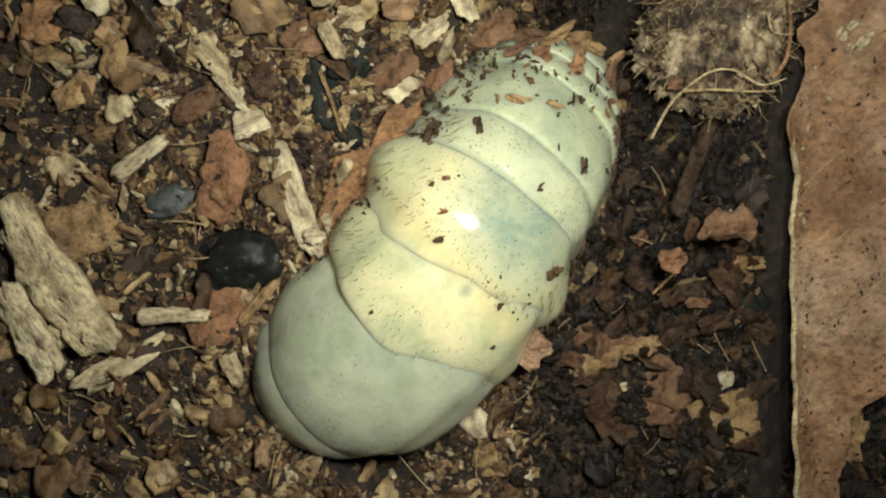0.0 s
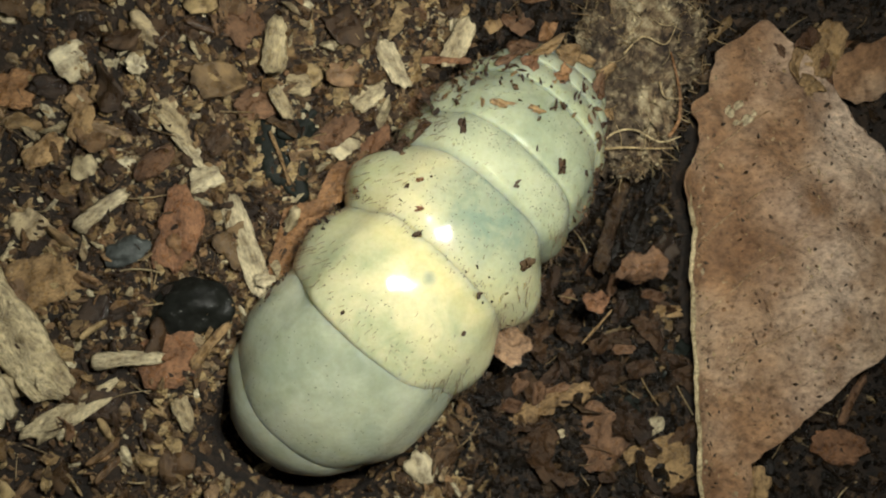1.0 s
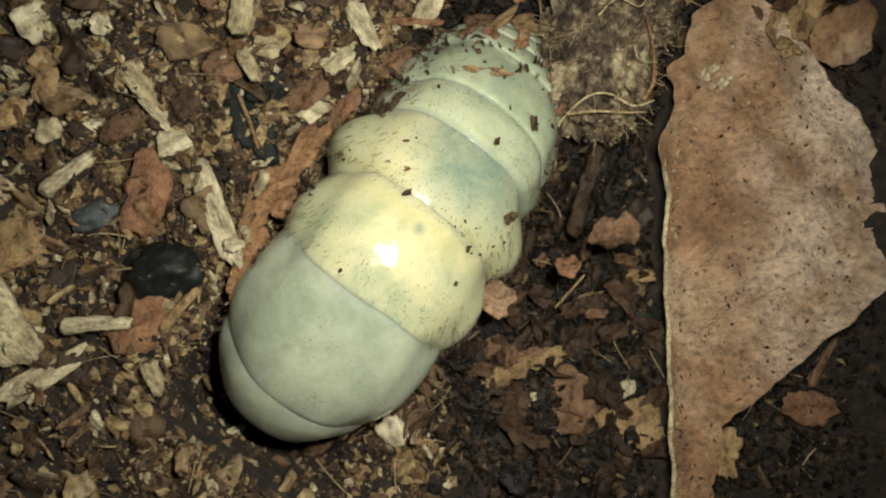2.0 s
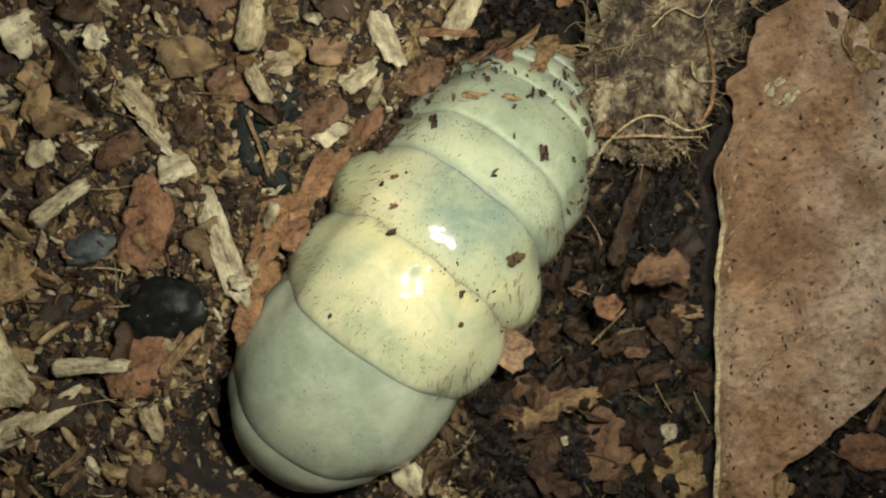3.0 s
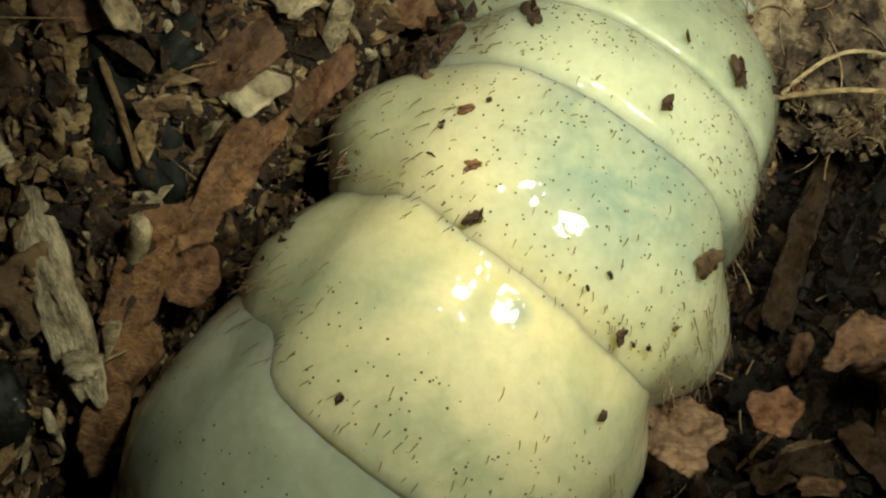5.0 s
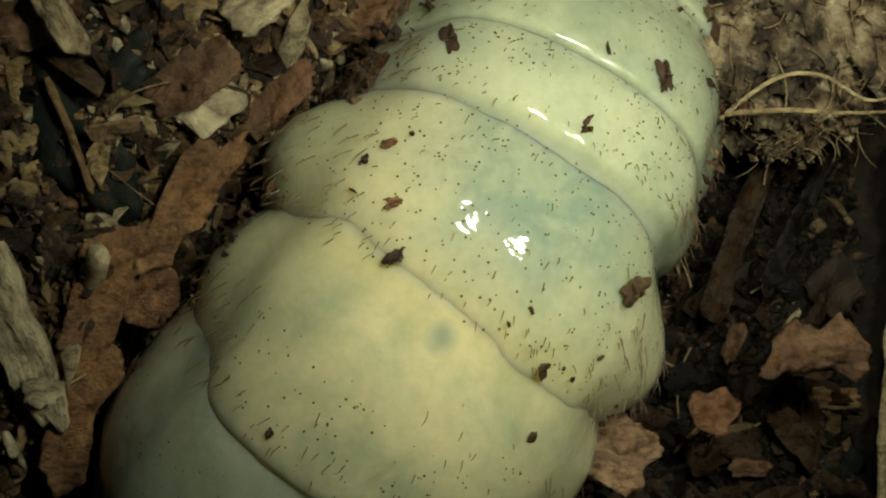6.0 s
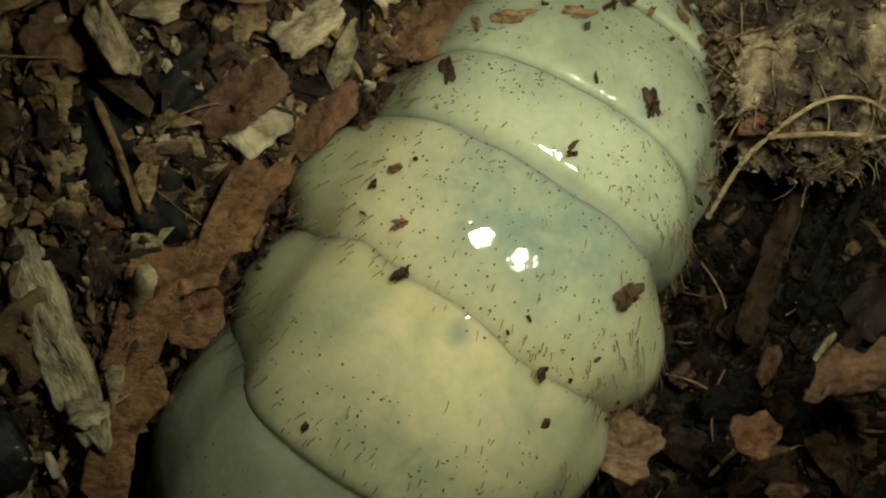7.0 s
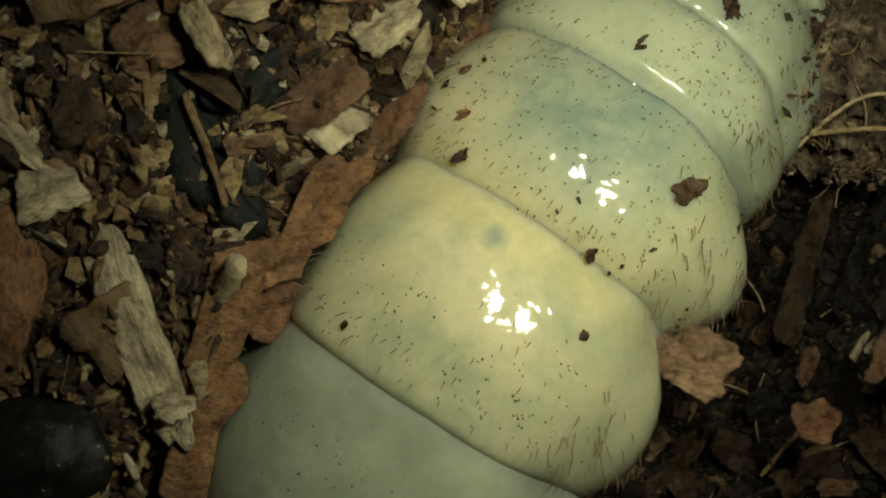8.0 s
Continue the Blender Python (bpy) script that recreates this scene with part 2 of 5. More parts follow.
def leaf_material():
    m, nt, b = material("dry_leaf", 0.36)
    tex = nt.nodes.new("ShaderNodeTexCoord").outputs["Object"]
    big = noise_node(nt, tex, 70.0, 5.0, 0.6)
    c = ramp(nt, big.outputs[0], ((0.36, (0.18, 0.098, 0.05)), (0.5, (0.27, 0.16, 0.086)), (0.63, (0.38, 0.27, 0.18)))).outputs[0]
    place = nt.nodes.new("ShaderNodeSeparateXYZ")
    nt.links.new(tex, place.inputs[0])
    inner = node(nt, "ShaderNodeMapRange")
    for i, v in ((1, 0.005), (2, 0.0165), (3, 0.0), (4, 0.85)):
        inner.inputs[i].default_value = v
    nt.links.new(place.outputs[0], inner.inputs[0])
    blotch = ramp(nt, noise_node(nt, tex, 110.0, 4.0, 0.6).outputs[0], ((0.4, (0, 0, 0)), (0.58, (1, 1, 1)))).outputs[0]
    c = mixed(nt, "MIX", mixed(nt, "MULTIPLY", 1.0, blotch, inner.outputs[0]), c, (0.6, 0.485, 0.385))
    mid = noise_node(nt, tex, 480.0, 6.0, 0.75)
    c = mixed(nt, "MULTIPLY", 0.8, c, ramp(nt, mid.outputs[0], ((0.36, (0.55, 0.48, 0.42)), (0.5, (1.0, 0.98, 0.95)), (0.66, (1.3, 1.28, 1.2)))).outputs[0])
    pits = node(nt, "ShaderNodeTexVoronoi", Scale=900.0, Randomness=1.0)
    nt.links.new(tex, pits.inputs["Vector"])
    sparse = noise_node(nt, tex, 190.0, 3.0)
    hole = mixed(nt, "MIX", ramp(nt, sparse.outputs[0], ((0.46, (0, 0, 0)), (0.6, (1, 1, 1)))).outputs[0], (1, 1, 1), ramp(nt, pits.outputs["Distance"], ((0.1, (0.4, 0.3, 0.22)), (0.22, (1, 1, 1)))).outputs[0])
    c = mixed(nt, "MULTIPLY", 0.85, c, hole)
    streak = nt.nodes.new("ShaderNodeMapping")
    streak.inputs["Rotation"].default_value = (0, 0, 0.5)
    streak.inputs["Scale"].default_value = (0.75, 1.2, 1)
    nt.links.new(tex, streak.inputs["Vector"])
    fine = noise_node(nt, streak.outputs[0], 1500.0, 10.0, 0.75)
    c = mixed(nt, "MULTIPLY", 0.8, c, ramp(nt, fine.outputs[0], ((0.38, (0.38, 0.34, 0.3)), (0.48, (0.95, 0.93, 0.9)), (0.64, (1.4, 1.37, 1.3)))).outputs[0])
    nt.links.new(c, b.inputs["Base Color"])
    tall = mixed(nt, "MULTIPLY", 0.6, mixed(nt, "MIX", 0.5, fine.outputs["Color"], mid.outputs["Color"]), hole)
    bump(nt, b, tall, 1.0, 0.0009)
    return m


dry_leaf = leaf_material()


# ---- helpers for shapes; all sizes below are in millimetres ----
def mesh_of(name, verts, faces, mat, smooth=True):
    me = bpy.data.meshes.new(name)
    me.from_pydata([(v[0] * MM, v[1] * MM, v[2] * MM) for v in verts], [], faces)
    me.materials.append(mat)
    if smooth:
        me.polygons.foreach_set("use_smooth", [True] * len(me.polygons))
    me.update()
    return me


def part(name, me, parent, label="", kind=""):
    ob = new(name, me)
    ob.parent = parent
    return tagged(ob, label, kind=kind)


def wob(x, y, z, s, seed=0.0):
    return noise.noise(Vector((x * s + seed * 7.31, y * s - seed * 3.17, z * s + seed * 1.7)))


# The grub lies along AXIS from its tail up to its head; SIDE points across it.
GRUB = Vector((3.06, -8.8, -1.5))
GRUB_AT = Matrix.Translation(GRUB * MM)
AXIS, SIDE = Vector((0.58, 0.815, 0)), Vector((0.815, -0.58, 0))


def ground_z(x, y):
    """The soil falls away from the pale litter towards the big leaf, with a hollow under the grub."""
    z = 2.5 + 0.3 * min(9, max(0, y - 4)) * (1 if x < 3 else max(0, 1 - (x - 3) / 8)) - 9.6 / (1 + math.exp(min(40, max(-40, -(x - 6.5) / 4.6))))
    z -= 1.3 / (1 + math.exp(min(40, max(-40, -(x - 31) * 0.9)))) * (1 if -27 < y < 20 else 0.3)
    if x > 30 and y < -12:
        z -= 4.0 * min(1, (x - 30) / 4) * min(1, (-12 - y) / 5)
    q = Vector((x - GRUB.x, y - GRUB.y, 0))
    along, across = q.dot(AXIS), q.dot(SIDE)
    if -20 < along < 40:
        end = min(1, max(0, (along + 20.5) / 2.5)) * min(1, max(0, (29 - along) / 4))
        edge = 1 / (1 + math.exp(min(40, (abs(across) - 8.0 * (1 - 0.2 * min(1, max(0, (-along - 10) / 9)))) * 1.7)))
        z = z * (1 - edge * end) + (-9.5) * edge * end
        gap = math.exp(-((along - 11) / 9) ** 2 - ((across - 12.5) / 3.6) ** 2)
        z -= 6.0 * gap
    z += 3.8 * math.exp(-((x - 13) / 6) ** 2 - ((y - 18) / 4.5) ** 2)
    z -= 7.0 * math.exp(-((x - 48) / 4) ** 2 - ((y - 7) / 5) ** 2)
    far = max(0.0, math.hypot(x - 5, y) - 60)
    z = z / (1 + far * 0.02)
    z += 0.8 * wob(x, y, 0, 0.16) + 0.8 * wob(x, y, 3, 0.42) + 0.7 * wob(x, y, 5, 0.9)
    return z


def make_ground():
    n, half = 190, 74.0

    def coord(i):
        u = 2 * i / n - 1
        return 46 * u + (half - 46) * u ** 9
    verts = [(5 + coord(i), coord(j), -26 if i in (0, n) or j in (0, n) else ground_z(5 + coord(i), coord(j))) for j in range(n + 1) for i in range(n + 1)]
    faces = [(j * (n + 1) + i, j * (n + 1) + i + 1, (j + 1) * (n + 1) + i + 1, (j + 1) * (n + 1) + i) for j in range(n) for i in range(n)]
    return tagged(new("ground", mesh_of("ground", verts, faces, humus)), "dark crumbly humus soil with a hollow", "soil", kind="structure")


make_ground()


# ---- the torch carried along beside the lens ----
def make_torch():
    glow = bpy.data.materials.new("diode_glow")
    glow.use_nodes = True
    b = glow.node_tree.nodes["Principled BSDF"]
    b.inputs["Emission Color"].default_value = (*TORCH_COLOUR, 1)
    b.inputs["Emission Strength"].default_value = TORCH_POWER
    shell, nt, sb = material("torch_shell", 0.4)
    sb.inputs["Base Color"].default_value = (0.02, 0.02, 0.02, 1)
    torch = tagged(new("torch"), "small black torch with two bright white diodes", "torch")
    # Diodes follow the twin highlights; the black tubes are added to narrow their beam.
    rings = ((4.2, 3.0), (4.2, -0.9), (3.9, -1.3), (2.6, -1.3), (2.3, -1.0), (2.1, 0.3), (0.0, 0.35))
    for x, y in ((6.2, 9.4), (13.4, 5.2)):
        at = look((x, y, -10.0), (5.0, 1.0, -60.0))
        tube, n = [], 32
        for r, z in rings:
            tube += [at @ Vector((r * math.cos(2 * math.pi * k / n), r * math.sin(2 * math.pi * k / n), z)) for k in range(n)]
        faces = [(i * n + k, i * n + (k + 1) % n, (i + 1) * n + (k + 1) % n, (i + 1) * n + k) for i in range(len(rings) - 1) for k in range(n)]
        part("barrel", mesh_of("barrel", tube, faces, shell), torch)
        disc = [at @ Vector((1.7 * math.cos(2 * math.pi * k / 24), 1.7 * math.sin(2 * math.pi * k / 24), 0.0)) for k in range(24)]
        part("diode", mesh_of("diode", disc, [tuple(range(23, -1, -1))], glow, False), torch, "glowing white diode")
    return torch


torch = make_torch()


# ---- loose pieces ----
def flake_mesh(name, length, width, thick, mat, seed, jag=0.25, bend=0.3, nu=16, nv=10, taper=0.0, square=0.45):
    """A torn flake: ragged outline, bent, with a real thickness and rough faces."""
    rnd = random.Random(seed)
    ph = [rnd.uniform(0, 6.28) for _ in range(6)]
    verts, faces = [], []
    for side in (1, -1):
        for i in range(nu + 1):
            for j in range(nv + 1):
                u, v = 2 * i / nu - 1, 2 * j / nv - 1
                m = max(abs(u), abs(v)) or 1
                r = math.hypot(u, v) or 1
                k = m / r * (1 - square) + square
                a = math.atan2(v, u)
                ca, sa = math.cos(a), math.sin(a)
                rag = 1 + jag * m * m * (1.3 * wob(ca, sa, ph[0], 0.9, ph[1]) + 0.7 * wob(ca, sa, ph[2], 2.1, ph[3]) + 0.45 * wob(ca, sa, ph[1], 5.5, ph[0]))
                x, y = u * k * rag, v * k * rag * (1 - taper * u)
                z = bend * (x * x * math.cos(ph[4]) + 0.6 * x * y * math.sin(ph[5])) * width * 0.5
                rough = (wob(x * length / 2, y * width / 2, side, 0.9, seed % 97) + 0.7 * wob(x * length * 0.6, y * width * 2.2, side, 1.3, seed % 83)) * thick * 0.9
                edge = 1 - 0.6 * m ** 4
                verts.append((x * length / 2, y * width / 2, z + side * thick / 2 * edge + rough * (0.6 if side > 0 else 0.3)))
    w = nv + 1
    top = (nu + 1) * w
    for i in range(nu):
        for j in range(nv):
            a, b, c, d = i * w + j, (i + 1) * w + j, (i + 1) * w + j + 1, i * w + j + 1
            faces += [(a, b, c, d), (top + d, top + c, top + b, top + a)]
    ring = [i * w for i in range(nu)] + [nu * w + j for j in range(nv)] + [i * w + nv for i in range(nu, 0, -1)] + [j for j in range(nv, 0, -1)]
    for a, b in zip(ring, ring[1:] + ring[:1]):
        faces.append((b, a, top + a, top + b))
    return mesh_of(name, verts, faces, mat)


def outline_mesh(name, outline, thick, mat, seed, bend=0.1, rings=11):
    """A flat scrap with a given torn outline: fine teeth along its rim, bumps on its faces, a real thickness."""
    rim, m = [], len(outline)
    for i in range(m):
        p0, p1, p2, p3 = (Vector(outline[(i + d) % m]) for d in (-1, 0, 1, 2))
        for k in range(6):
            t = k / 6
            p = 0.5 * (2 * p1 + (p2 - p0) * t + (2 * p0 - 5 * p1 + 4 * p2 - p3) * t * t + (3 * p1 - p0 - 3 * p2 + p3) * t ** 3)
            rim.append(p1.lerp(p2, t).lerp(p, 0.5))
    n = len(rim)
    verts, faces = [], []
    for side in (1, -1):
        for r in range(rings):
            u = r / (rings - 1)
            for i, p in enumerate(rim):
                tooth = 1 + (0.08 * wob(p.x, p.y, seed, 2.2, 3) + 0.08 * wob(p.x, p.y, seed, 5.0, 5)) * u
                x, y = p.x * u * tooth, p.y * u * tooth
                z = bend * (0.12 * x * x - 0.1 * y * y + 0.9 * wob(x, y, seed, 0.45, 2)) + 0.22 * thick * wob(x, y, seed, 2.0, side)
                z += min(1.0, 2 * bend) * (0.2 * wob(x, y, seed, 1.3, 7) + 0.12 * wob(x, y, seed, 3.0, 8))
                verts.append((x, y, z + side * thick / 2 * (1 - 0.5 * u ** 5)))
    top = rings * n
    for r in range(rings - 1):
        for i in range(n):
            a, b, c, d = r * n + i, r * n + (i + 1) % n, (r + 1) * n + (i + 1) % n, (r + 1) * n + i
            faces += [(d, c, b, a), (top + a, top + b, top + c, top + d)]
    e = (rings - 1) * n
    faces += [(e + i, top + e + i, top + e + (i + 1) % n, e + (i + 1) % n) for i in range(n)]
    return mesh_of(name, verts, faces, mat)


def scrap_piece(name, label, mat, x, y, z, outline, thick=0.4, bend=0.3, rx=0.0, ry=0.0, turn=0.0, category="chip"):
    ob = tagged(new(name, outline_mesh(name, outline, thick, mat, seed(), bend)), label, category)
    ob.matrix_basis = pose(x * MM, y * MM, z * MM, rx, ry, turn)
    return ob


def stick_mesh(name, length, width, mat, seed, nu=14, nv=10, taper=0.15, rough=0.16, bend=0.05):
    """A broken bit of stick: bent, knobbly, with splintered ends."""
    rnd = random.Random(seed)
    verts, faces = [], []
    for i in range(nu + 1):
        u = 2 * i / nu - 1
        for j in range(nv):
            a = 2 * math.pi * j / nv
            end = (1 - max(0, abs(u) - 0.9) * 4.0)
            r = width / 2 * (1 - taper * u) * end * (1 + rough * wob(u * 4, math.cos(a), math.sin(a), 1.3, seed % 89) * 2)
            x = u * length / 2 + (rnd.uniform(-1, 1) * width * 0.22 if abs(u) > 0.95 else 0)
            verts.append((x, r * math.cos(a) + bend * length * (1 - u * u), r * 0.8 * math.sin(a)))
    for i in range(nu):
        for j in range(nv):
            k = (j + 1) % nv
            faces.append((i * nv + j, i * nv + k, (i + 1) * nv + k, (i + 1) * nv + j))
    faces += [tuple(range(nv - 1, -1, -1)), tuple(nu * nv + j for j in range(nv))]
    return mesh_of(name, verts, faces, mat)


def lump_mesh(name, sx, sy, sz, mat, seed, level=3, rough=0.18, fine=0.0, boxy=1.0):
    bm = bmesh.new()
    bmesh.ops.create_icosphere(bm, subdivisions=level, radius=1)
    for v in bm.verts:
        p = v.co.copy()
        k = 1 + rough * 1.6 * noise.noise(p * 1.3 + Vector((seed, 0, 0))) + rough * 0.6 * noise.noise(p * 3.1 + Vector((0, seed, 0)))
        if fine:
            k += fine * noise.noise(p * 7 + Vector((0, 0, seed))) + fine * 0.7 * noise.noise(p * 15 + Vector((seed, 0, 3)))
        p = Vector([math.copysign(abs(c) ** boxy, c) for c in p])
        v.co = Vector((p.x * sx, p.y * sy, p.z * sz)) * (k * 0.5 * MM)
    me = bpy.data.meshes.new(name)
    bm.to_mesh(me)
    bm.free()
    me.materials.append(mat)
    me.polygons.foreach_set("use_smooth", [True] * len(me.polygons))
    return me


SEED = [100]


def seed():
    SEED[0] += 1
    return SEED[0]


def lay(ob, x, y, turn, up=0.3, rx=0.0, ry=0.0):
    """Lay a thing on the soil at x, y."""
    ob.matrix_basis = pose(x * MM, y * MM, (ground_z(x, y) + up) * MM, rx, ry, turn)
    return ob


def flake(name, label, mat, x, y, length, width, turn, up=0.5, thick=0.35, jag=0.3, bend=0.25, rx=0.0, ry=0.0, taper=0.0, category="chip"):
    ob = new(name, flake_mesh(name, length, width, thick, mat, seed(), jag, bend, taper=taper))
    return lay(tagged(ob, label, category), x, y, turn, up, rx, ry)


def stick(name, label, mat, x, y, length, width, turn, up=0.6, bend=0.03, taper=0.15, rx=0.0, ry=0.0, category="stick"):
    ob = new(name, stick_mesh(name, length, width, mat, seed(), bend=bend, taper=taper))
    return lay(tagged(ob, label, category), x, y, turn, up, rx, ry)


def stone(label, mat, x, y, sx, sy, sz, turn, up=0.6, rough=0.2):
    ob = new("stone", lump_mesh("stone", sx, sy, sz, mat, seed(), 4, rough, 0.04))
    return lay(tagged(ob, label, "stone"), x, y, turn, up)


# Litter on the pale side of the hollow
stick("wood_stick", "short pale weathered stick lying on the soil", pale_wood, -20.4, -2.5, 4.6, 1.2, 38, 1.0)
flake("bark_flake", "rust-red ragged bark flake on the soil", red_bark, -14.6, -4.0, 6.2, 3.2, 80, 0.9, 0.5, 0.35)
stone("small blue-grey pebble half buried in soil", blue_stone, -18.8, -5.6, 3.4, 2.2, 2.0, 25, 0.6)
stone("smooth glossy black stone lying in the litter", black_stone, -13.9, -9.9, 6.6, 4.2, 3.4, 5, 0.8)
flake("wood_chip", "long pale rotten wood chip with frayed ends", pale_wood, -9.7, -5.5, 8.6, 2.0, -70, 1.0, 0.7, 0.2, 0.1)
ORANGE_STRIP = ((4.1, 4.8), (4.2, 3.8), (3.6, 3.1), (3.2, 2.1), (2.6, 1.2), (1.8, 0.9), (1.4, -0.2), (0.5, -0.5), (-0.3, -0.9), (-0.6, -2.1), (-1.1, -3.3), (-1.8, -4.2), (-2.8, -4.2),
                (-3.1, -3.5), (-2.7, -2.3), (-2.3, -0.9), (-2.1, 0.3), (-1.4, 1.0), (0.0, 1.3), (1.0, 1.6), (1.2, 2.7), (1.6, 3.8), (2.4, 4.6), (3.4, 4.4))
MAUVE_SCRAP = ((-1.3, 1.0), (-0.3, 1.5), (1.0, 0.9), (1.2, -0.5), (0.3, -1.5), (-0.9, -1.3))
LOWER_STRIP = ((-0.7, 2.6), (1.4, 2.5), (1.7, 1.2), (0.6, 0.0), (0.3, -1.6), (-0.1, -3.2), (-1.3, -3.6), (-1.7, -2.0), (-1.1, -0.2), (-0.9, 1.2))
scrap_piece("bark_strip", "long orange-brown bark strip pressed against the grub", orange_bark, -4.9, -2.9, 2.5, ORANGE_STRIP, 0.45, 0.35)
scrap_piece("bark_strip", "dull mauve-brown bark scrap beside the grub", red_bark, -4.6, -4.3, 1.9, MAUVE_SCRAP, 0.4, 0.3)
scrap_piece("bark_strip", "narrow orange-brown bark strip beside the grub", orange_bark, -7.3, -9.0, 2.3, LOWER_STRIP, 0.45, 0.3)
flake("wood_chip", "tiny pale three-cornered wood chip", pale_wood, -8.3, -7.9, 1.5, 1.1, 0, 1.8, 0.4, 0.3)
flake("wood_chip", "small pale oblong wood chip", pale_wood, -14.4, -18.1, 2.6, 1.3, -70, 1.0, 0.6, 0.2)
flake("wood_chip", "curled pale strip of wood over dark litter", pale_wood, -22.6, -17.8, 8.0, 1.7, 30, 1.0, 0.5, 0.25, 0.5)
stick("wood_stick", "pale stick lying across brown litter", pale_wood, -18.4, -13.9, 5.2, 1.2, 3, 1.2)
stick("twig", "thin pale brown twig on litter", tan_wood, -12.3, -12.9, 4.4, 0.8, 50, 1.2, category="twig")
flake("leaf_piece", "dull red-brown leaf scrap", red_bark, -15.6, -14.0, 4.8, 3.8, 10, 0.7, 0.3, category="leaf")
flake("wood_block", "thick bleached wood splinter with a split grain", pale_wood, -27.0, -11.5, 12.6, 4.2, -58, 1.4, 1.6, 0.18, 0.1, category="wood")
flake("wood_block", "bleached wood splinter leaning on a larger one", pale_wood, -28.8, -15.0, 8.0, 2.4, -62, 1.3, 1.2, 0.2, 0.1, category="wood")
flake("wood_chip", "pale pointed chip of wood", pale_wood, -15.1, 4.6, 3.9, 1.7, -60, 0.9, 0.5, 0.25, 0.2, taper=0.4)
flake("wood_chip", "small pale wood chip on soil", pale_wood, -12.9, 0.1, 2.6, 1.9, 20, 0.9, 0.5)
flake("wood_chip", "narrow pale splinter of wood", pale_wood, -14.2, 2.4, 3.4, 0.9, -50, 0.9, 0.5, 0.15)
tagged(lay(new("seed", lump_mesh("seed", 3.8, 1.9, 1.8, brown_leaf, seed(), 3, 0.06)), -16.7, 1.3, 40, 0.8), "brown oblong seed husk", "seed")
stone("dark slate-coloured stone under a thin twig", slate_stone, -7.4, 2.0, 6.4, 3.8, 2.0, -70, -0.35, 0.35)
# Added lump that fills in for a dark wet gap in the litter.
stone("dark lump added for the dark wet ground between litter scraps", slate_stone, -5.4, 5.0, 4.0, 2.8, 1.8, 40, -0.45, 0.35)
stick("twig", "thin tan twig lying across a dark stone", tan_wood, -7.1, 1.7, 4.6, 0.3, -70, 0.95, 0.02, category="twig")
flake("wood_chip", "curled pale wood shaving", pale_wood, -6.9, 5.9, 2.8, 1.1, -60, 1.7, 0.7, 0.15, 0.9)
stick("wood_stick", "short bleached stub of wood", pale_wood, -7.3, 10.3, 4.2, 1.8, 85, 1.2, 0.0)
flake("leaf_piece", "brown leaf scrap among chips", brown_leaf, -9.0, 6.0, 2.9, 2.6, 10, 1.1, 0.3, category="leaf")
flake("wood_chip", "small yellowish wood chip", pale_wood, -5.5, 7.5, 2.2, 1.5, 0, 1.0, 0.7)
flake("wood_chip", "yellowish wood chip with a worn edge", pale_wood, 0.0, 7.0, 3.0, 2.0, 30, 1.0, 0.8)
flake("wood_chip", "pale grey flake of wood standing on edge", pale_wood, 1.9, 9.3, 4.3, 1.7, -65, 1.2, 0.5, 0.3, 0.3)
flake("leaf_piece", "brown torn leaf scrap over the grub's flank", brown_leaf, 4.3, 7.4, 4.8, 2.5, 18, 2.6, 0.3, 0.3, 0.3, ry=12, category="leaf")
flake("wood_chip", "pale fibrous wood chip over the grub's front", pale_wood, 7.4, 12.0, 4.4, 2.0, 62, 4.5, 0.7, 0.25, 0.2, ry=-18)
stick("twig", "reddish twig near the grub's head", red_bark, 5.3, 10.4, 6.5, 0.7, 3, 2.0, category="twig")
flake("wood_chip", "tan angular wood chip", tan_wood, -24.8, -7.5, 5.6, 4.0, 20, 0.8, 0.9)
flake("wood_chip", "orange-tan rounded chip of bark", orange_bark, -26.9, 6.8, 2.9, 2.6, 0, 0.8, 0.7)
flake("wood_chip", "tan upright wood chip", tan_wood, -22.3, 4.4, 2.9, 1.8, 70, 0.8, 0.6)
flake("wood_chip", "tan chip with ragged edge", tan_wood, -24.9, 2.2, 3.2, 1.9, 30, 0.8, 0.6)
flake("leaf_piece", "brown crumpled leaf scrap", brown_leaf, -10.0, 12.2, 4.2, 2.9, -50, 1.0, 0.3, category="leaf")
flake("leaf_piece", "brown bark-like leaf scrap", brown_leaf, -2.4, 4.1, 4.2, 2.0, 35, 1.0, 0.3, category="leaf")
flake("leaf_piece", "dark red-brown scrap at the rim of the hollow", red_bark, 0.2, 3.2, 3.6, 1.8, 50, 1.2, 0.3, category="leaf")

# Litter on the darker side, towards the big leaf
LOBED = ((-2.1, 0.2), (-1.7, 1.1), (-0.7, 1.5), (0.2, 1.3), (1.1, 1.9), (1.9, 1.4), (2.2, 0.4), (1.7, -0.6), (0.9, -1.2), (0.2, -1.9), (-0.9, -1.7), (-1.6, -0.8))
SMALL = ((-1.1, 0.3), (-0.7, 0.95), (0.1, 0.9), (0.8, 1.05), (1.1, 0.3), (0.8, -0.5), (0.3, -1.1), (-0.3, -0.9), (-0.9, -0.5))
scrap_piece("wood_chip", "crumpled tan lobed chip in dark soil", brown_leaf, 22.9, -7.1, 0.2, LOBED, 0.7, 2.4, 26, -18)
scrap_piece("leaf_piece", "small pinkish-tan leaf scrap", red_bark, 19.0, -10.0, -0.6, SMALL, 0.35, 1.1, -16, 14, category="leaf")
